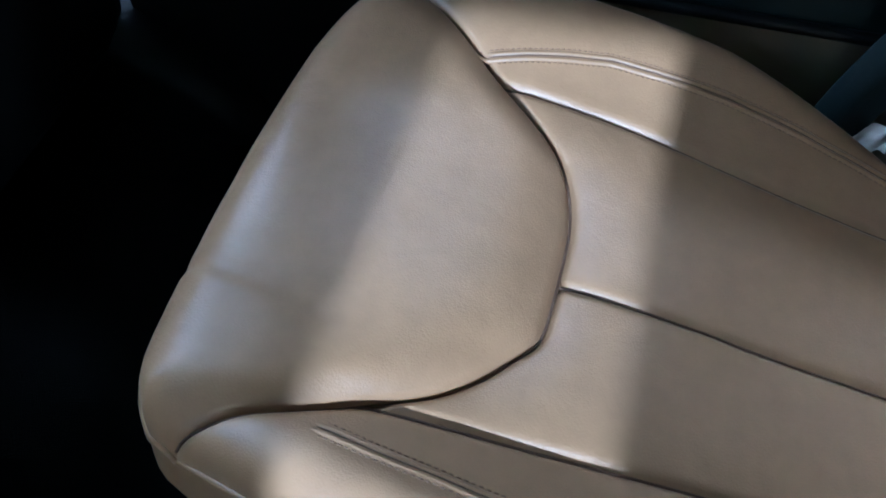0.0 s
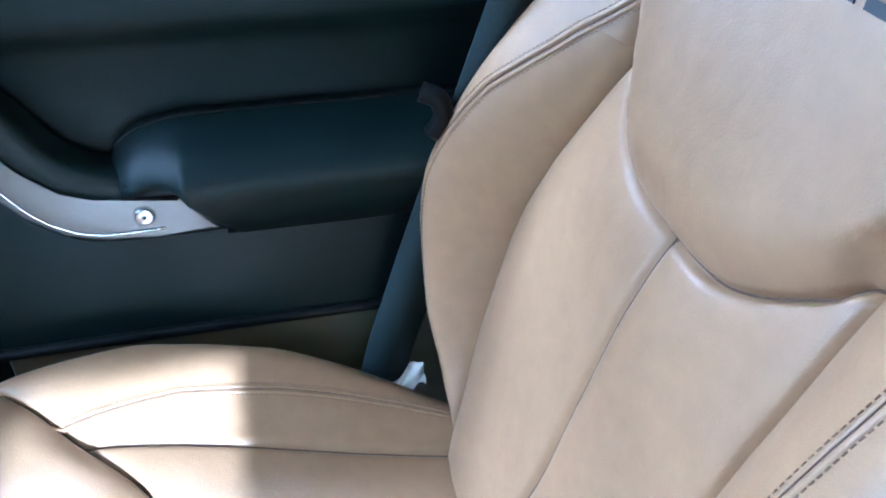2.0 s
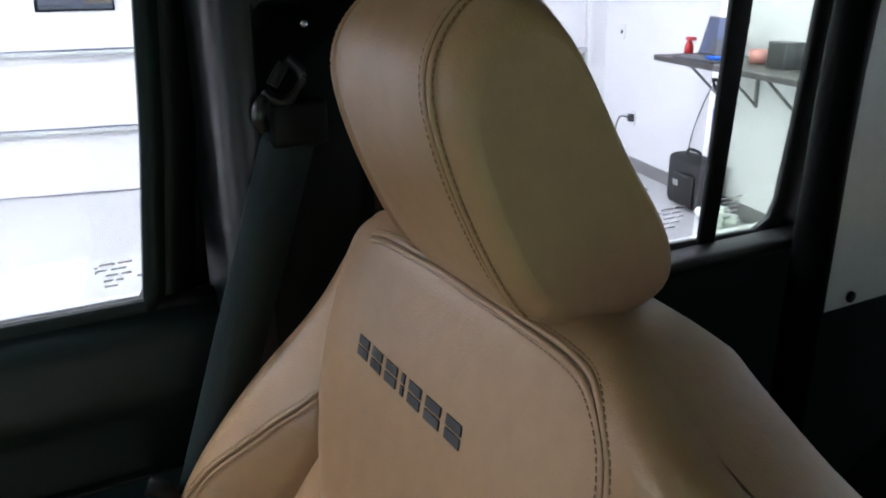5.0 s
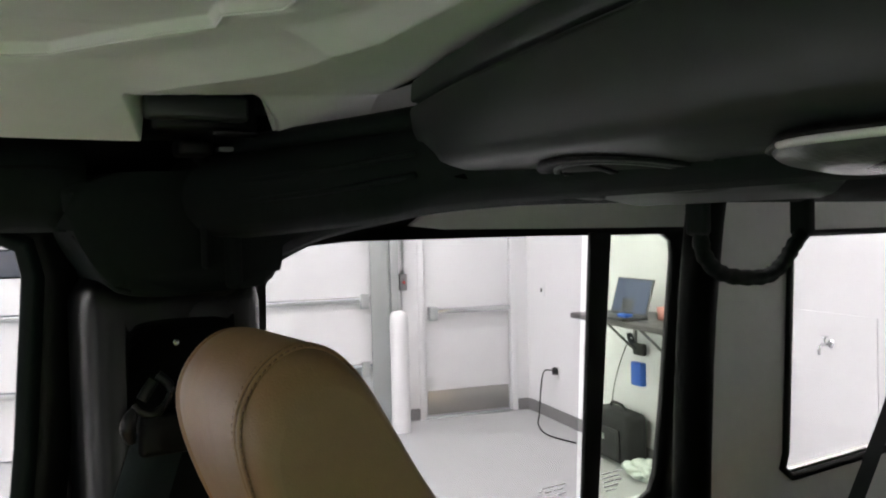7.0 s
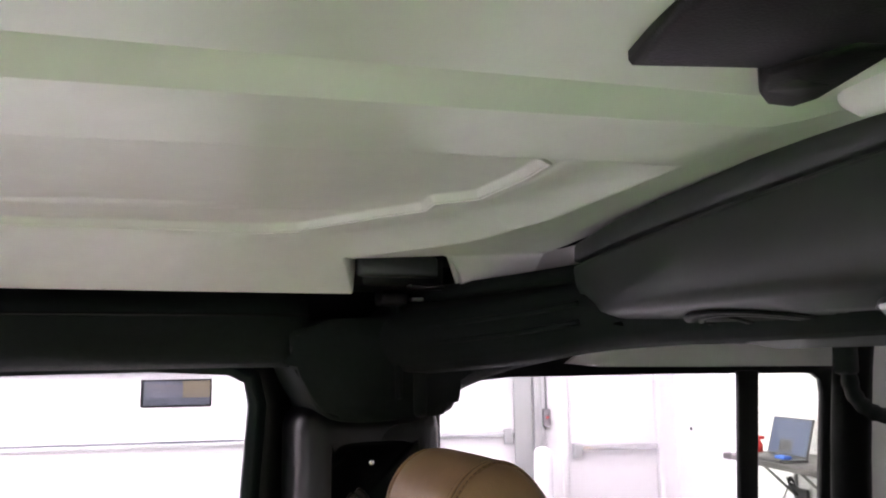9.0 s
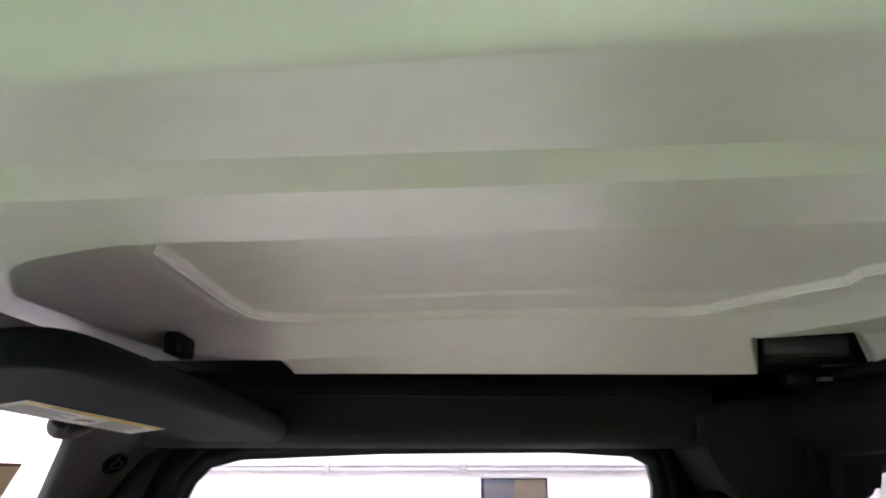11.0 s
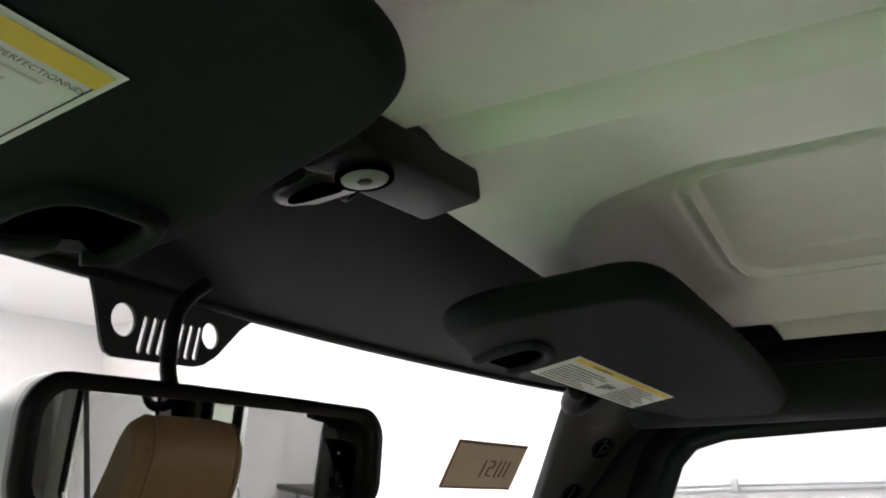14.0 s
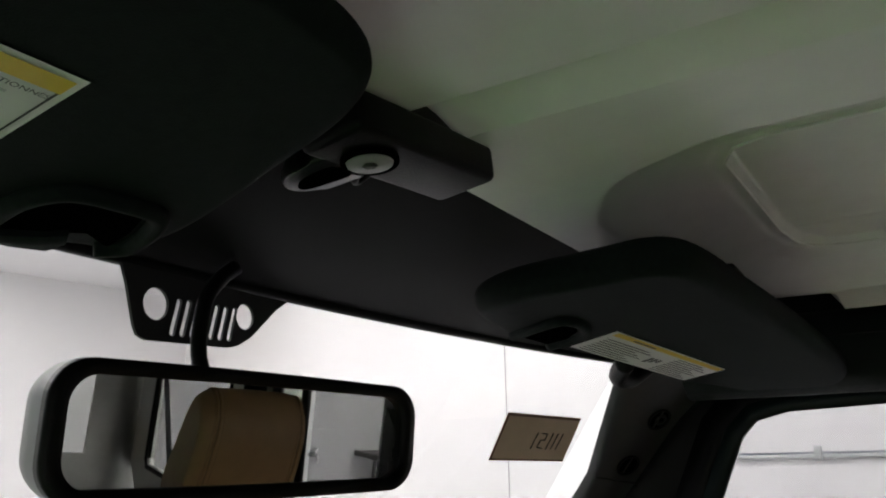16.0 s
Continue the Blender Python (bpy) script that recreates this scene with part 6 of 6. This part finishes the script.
# handwritten digits seen through from behind, as thin strokes
strokes = [((0.82, 0.36), (0.80, 0.72)), ((0.75, 0.36), (0.73, 0.72)), ((0.68, 0.36), (0.66, 0.72)), ((0.47, 0.36), (0.45, 0.72)),
           ((0.60, 0.38), (0.53, 0.38)), ((0.60, 0.38), (0.60, 0.52)), ((0.60, 0.52), (0.54, 0.52)), ((0.54, 0.52), (0.53, 0.68)), ((0.53, 0.68), (0.60, 0.70))]
for a, b in strokes:
    part("digit_stroke", tube([cardp(*a, 0.0012), cardp(*b, 0.0012)], 0.0007, 6), INK, card)

# seat belt
belt = thing("seat_belt", "black seat belt webbing with its upper guide loop", "seat belt", (0.61, -0.1, 1.3))


def strap(path, width, wdir, thick=0.0012):
    P = [Vector(p) for p in path]
    W = Vector(wdir).normalized() * width / 2
    return sheet(lambda i, k: P[i] + W * k, range(len(P)), [-1, 1])


sb = part("webbing", strap(smooth_poly([(0.596, -0.128, 1.465), (0.597, -0.073, 1.30), (0.600, -0.041, 1.20), (0.605, 0.004, 1.06), (0.609, 0.038, 0.95), (0.611, 0.070, 0.84), (0.61, 0.088, 0.72)], 6, False), 0.048, (0.05, 1, 0.30)), WEB, belt)
md = sb.modifiers.new("thick", "SOLIDIFY")
md.thickness = 0.0015
part("guide_loop", tube(smooth_poly([(0.592, -0.127, 1.524), (0.589, -0.136, 1.515), (0.588, -0.138, 1.505), (0.588, -0.131, 1.494), (0.588, -0.120, 1.489), (0.589, -0.110, 1.493), (0.592, -0.106, 1.499)], 6, False), 0.0042, 10), SATIN, belt)
part("guide_bar", tube(smooth_poly([(0.590, -0.123, 1.519), (0.588, -0.117, 1.512), (0.588, -0.111, 1.503)], 5, False), 0.0052, 10), SATIN, belt)
part("guide_lip", tube(smooth_poly([(0.592, -0.106, 1.494), (0.588, -0.100, 1.486), (0.588, -0.098, 1.476), (0.591, -0.102, 1.465)], 5, False), [0.004 + 0.003 * math.sin(math.pi * k / 15) for k in range(16)], 10), SATIN, belt)
part("guide_cover", box(0.590, -0.162, 1.447, 0.606, -0.108, 1.490, 0.007, 3), BLACK, belt)
part("guide_bolt", disc((0.604, -0.147, 1.551), (-1, 0, 0), 0.0035, 0.005, 14, 0.001), CHROME, belt)
part("slider_knob", tube(smooth_poly([(0.605, 0.020, 1.108), (0.600, 0.012, 1.125), (0.600, 0.016, 1.142), (0.606, 0.030, 1.148)], 5, False), 0.009, 10), BLACK, belt)
part("buckle_wrap", sheet(lambda a, k: Vector((0.586 + 0.022 * k + 0.003 * math.sin(9 * a + 5 * k), 0.032 + 0.034 * a, 0.812 + 0.030 * (1 - a) * (0.4 + 0.6 * k) + 0.004 * math.sin(7 * a + 11 * k))), span(0, 1, 10), span(0, 1, 8)), WRAP, belt, "pale crumpled plastic wrap on the buckle")

part("cord", tube(smooth_poly([(0.735, -0.292, 1.612), (0.690, -0.262, 1.604), (0.660, -0.248, 1.592), (0.648, -0.245, 1.572), (0.648, -0.244, 1.545), (0.650, -0.243, 1.50)], 5, False), 0.0017, 8), BLACK, belt, "thin black cord at the pillar")

gh = thing("grab_handle", "black wrapped grab handle under the roll bar", "grab handle", (0.62, -1.03, 1.6))
part("grip", tube(smooth_poly([(0.62, -0.905, 1.645), (0.62, -0.912, 1.605), (0.62, -0.945, 1.577), (0.62, -1.0, 1.566), (0.62, -1.06, 1.566), (0.62, -1.10, 1.585), (0.62, -1.125, 1.61), (0.62, -1.155, 1.635)], 6, False), [0.012 + 0.0014 * math.sin(k * 2.1) for k in range(43)], 10), PADDED, gh)
part("strap", box(0.605, -0.916, 1.632, 0.640, -0.892, 1.735, 0.008, 3), PADDED, gh)
part("strap", box(0.605, -1.166, 1.625, 0.640, -1.14, 1.735, 0.008, 3), PADDED, gh)
rb = thing("rear_seat_belt", "black rear seat belt strap", "seat belt", (0.64, -1.35, 1.2))
q = part("webbing", strap([(0.60, -1.15, 1.02), (0.60, -1.25, 1.17), (0.60, -1.35, 1.30), (0.61, -1.60, 1.62)], 0.048, (0, 1, 0.4)), WEB, rb)

# sound bar
sbx = thing("sound_bar", "black overhead speaker bar with dome lamp", "speaker bar", (0, -0.38, 1.72))


def bar_profile(x):
    a = min(abs(x) / 0.376, 1)
    zt, zg = 1.768 + 0.034 * (1 - a), 1.751 + 0.026 * (1 - a)
    up = 0.020 * smooth01((abs(x) - 0.332) / 0.038)
    dip = smooth01((abs(x) - 0.115) / 0.03)

    def low(y):
        return 1.690 + dip * (0.158 * (y + 0.325)) + up * 0.35
    return [(-0.325, zt + 0.045), (-0.268, zt + 0.006), (-0.259, zt + 0.002), (-0.2565, zt - 0.002), (-0.2555, zg + 0.003), (-0.257, zg + 0.0015), (-0.262, zg + 0.0008), (-0.262, zg - 0.002), (-0.256, zg - 0.003), (-0.2545, zg - 0.006),
            (-0.256, 1.726 + up * 0.2), (-0.259, 1.710 + up * 0.6), (-0.264, 1.701 + up), (-0.273, 1.6985 + up * 0.7), (-0.288, low(-0.288)), (-0.32, low(-0.32)), (-0.37, low(-0.37)), (-0.43, low(-0.43)), (-0.466, low(-0.466)), (-0.485, low(-0.466) + 0.012), (-0.50, 1.785)]


def bar(x, i):
    y, z = bar_profile(x)[i]
    return Vector((x * (1 - 0.02 * smooth01((i - 9) / 4)), y - 0.02 * (x / 0.372) ** 4, z))


sharp(part("case", sheet(bar, span(-0.372, 0.372, 70), range(21)), BARBLACK, sbx), 55)
for s in (-1, 1):
    bm = bmesh.new()
    bm.faces.new([bm.verts.new(bar(s * 0.372, i)) for i in range(21)])
    part("end_cap", bm, BARBLACK, sbx)
    dn = Vector((0, 0.158, -1)).normalized()
    so = Vector((s * 0.205, -0.350, 1.686))
    tilt = Matrix.Translation(so) @ Matrix.Rotation(math.atan(0.158), 4, "X")
    sp_ring = part("speaker_ring", ring(so, dn, 0.055, 0.066, 0.0022, 36), BLACK, sbx)
    part("speaker_trim", ring(so + dn * 0.0005, dn, 0.0505, 0.0545, 0.0024, 36), BARBLACK, sp_ring, "thin dark grey speaker ring")
    part("speaker_cone", disc(so + dn * 0.001, dn, 0.049, 0.0012, 36), INK, sp_ring)
    for k in range(3):
        part("speaker_spoke", box(-0.004, -0.048, -0.0042, 0.004, 0.048, -0.0022, 0.001, 1, m=tilt @ Matrix.Rotation(radians(60 * k + 12), 4, "Z")), SILVER if k == 1 else BLACK, sp_ring)
    part("speaker_hub", disc(so + dn * 0.001, dn, 0.016, 0.003, 20, 0.001), BLACK, sp_ring)
    part("port", disc((s * 0.300, -0.338, 1.6885), dn, 0.016, 0.004, 24), SHADEBLACK, sbx)
    # near-black plate painted for the shade under the bar's end, no real opening
    part("corner_shade", prism([(s * 0.332, -0.298), (s * 0.366, -0.294), (s * 0.366, -0.425), (s * 0.352, -0.418), (s * 0.330, -0.345)], lambda u, v, w: Vector((u, v, 1.692 + 0.158 * (v + 0.325) + 0.16 * max(abs(u) - 0.335, 0) - w)), 0.006, 0.001), SHADEBLACK, sbx)
    part("tweeter", disc((s * 0.300, -0.395, 1.679), dn, 0.014, 0.005, 20, 0.001), BLACK, sbx)


def dome(i, k):
    a = 2 * math.pi * i / 40
    r = math.sin(k * math.pi / 2)
    cx_, cy_ = math.cos(a), math.sin(a)
    f = 1.0 / (abs(cx_) ** 3 + abs(cy_) ** 3) ** (1 / 3)
    y = -0.338 + 0.066 * r * cy_ * f
    wide = 0.060 + 0.040 * smooth01((-0.275 - y) / 0.09)
    return Vector((wide * r * cx_ * f, y, 1.6925 - 0.019 * math.cos(k * math.pi / 2) ** 0.8 - 0.0008 * math.sin(14 * r * cx_ * f) * (1 - k)))


part("lamp_lens", sheet(dome, range(41), span(0, 1, 12)), LAMPLENS, sbx, "clear ribbed dome lamp lens")
rimp = [dome(i, 1) + Vector((0, 0, -0.001)) for i in range(41)]
part("lamp_rim", tube(rimp, 0.0032, 8), BLACK, sbx)
part("lamp_edge", tube([dome(i, 0.95) + Vector((0, 0.001, -0.0012)) for i in range(5, 16)], 0.0024, 8), PAPER, sbx, "white strip along the front of the lens")
for s in (-1, 1):
    part("side_rail", prism([(-0.465, 1.656), (-0.52, 1.6505), (-0.70, 1.6474), (-1.02, 1.644), (-1.02, 1.72), (-0.62, 1.72), (-0.50, 1.680)], lambda u, v, w: Vector((s * (0.698 + w), u, v)), 0.012, 0.002), HARDTOP, hard, "pale grey rail over the rear door")
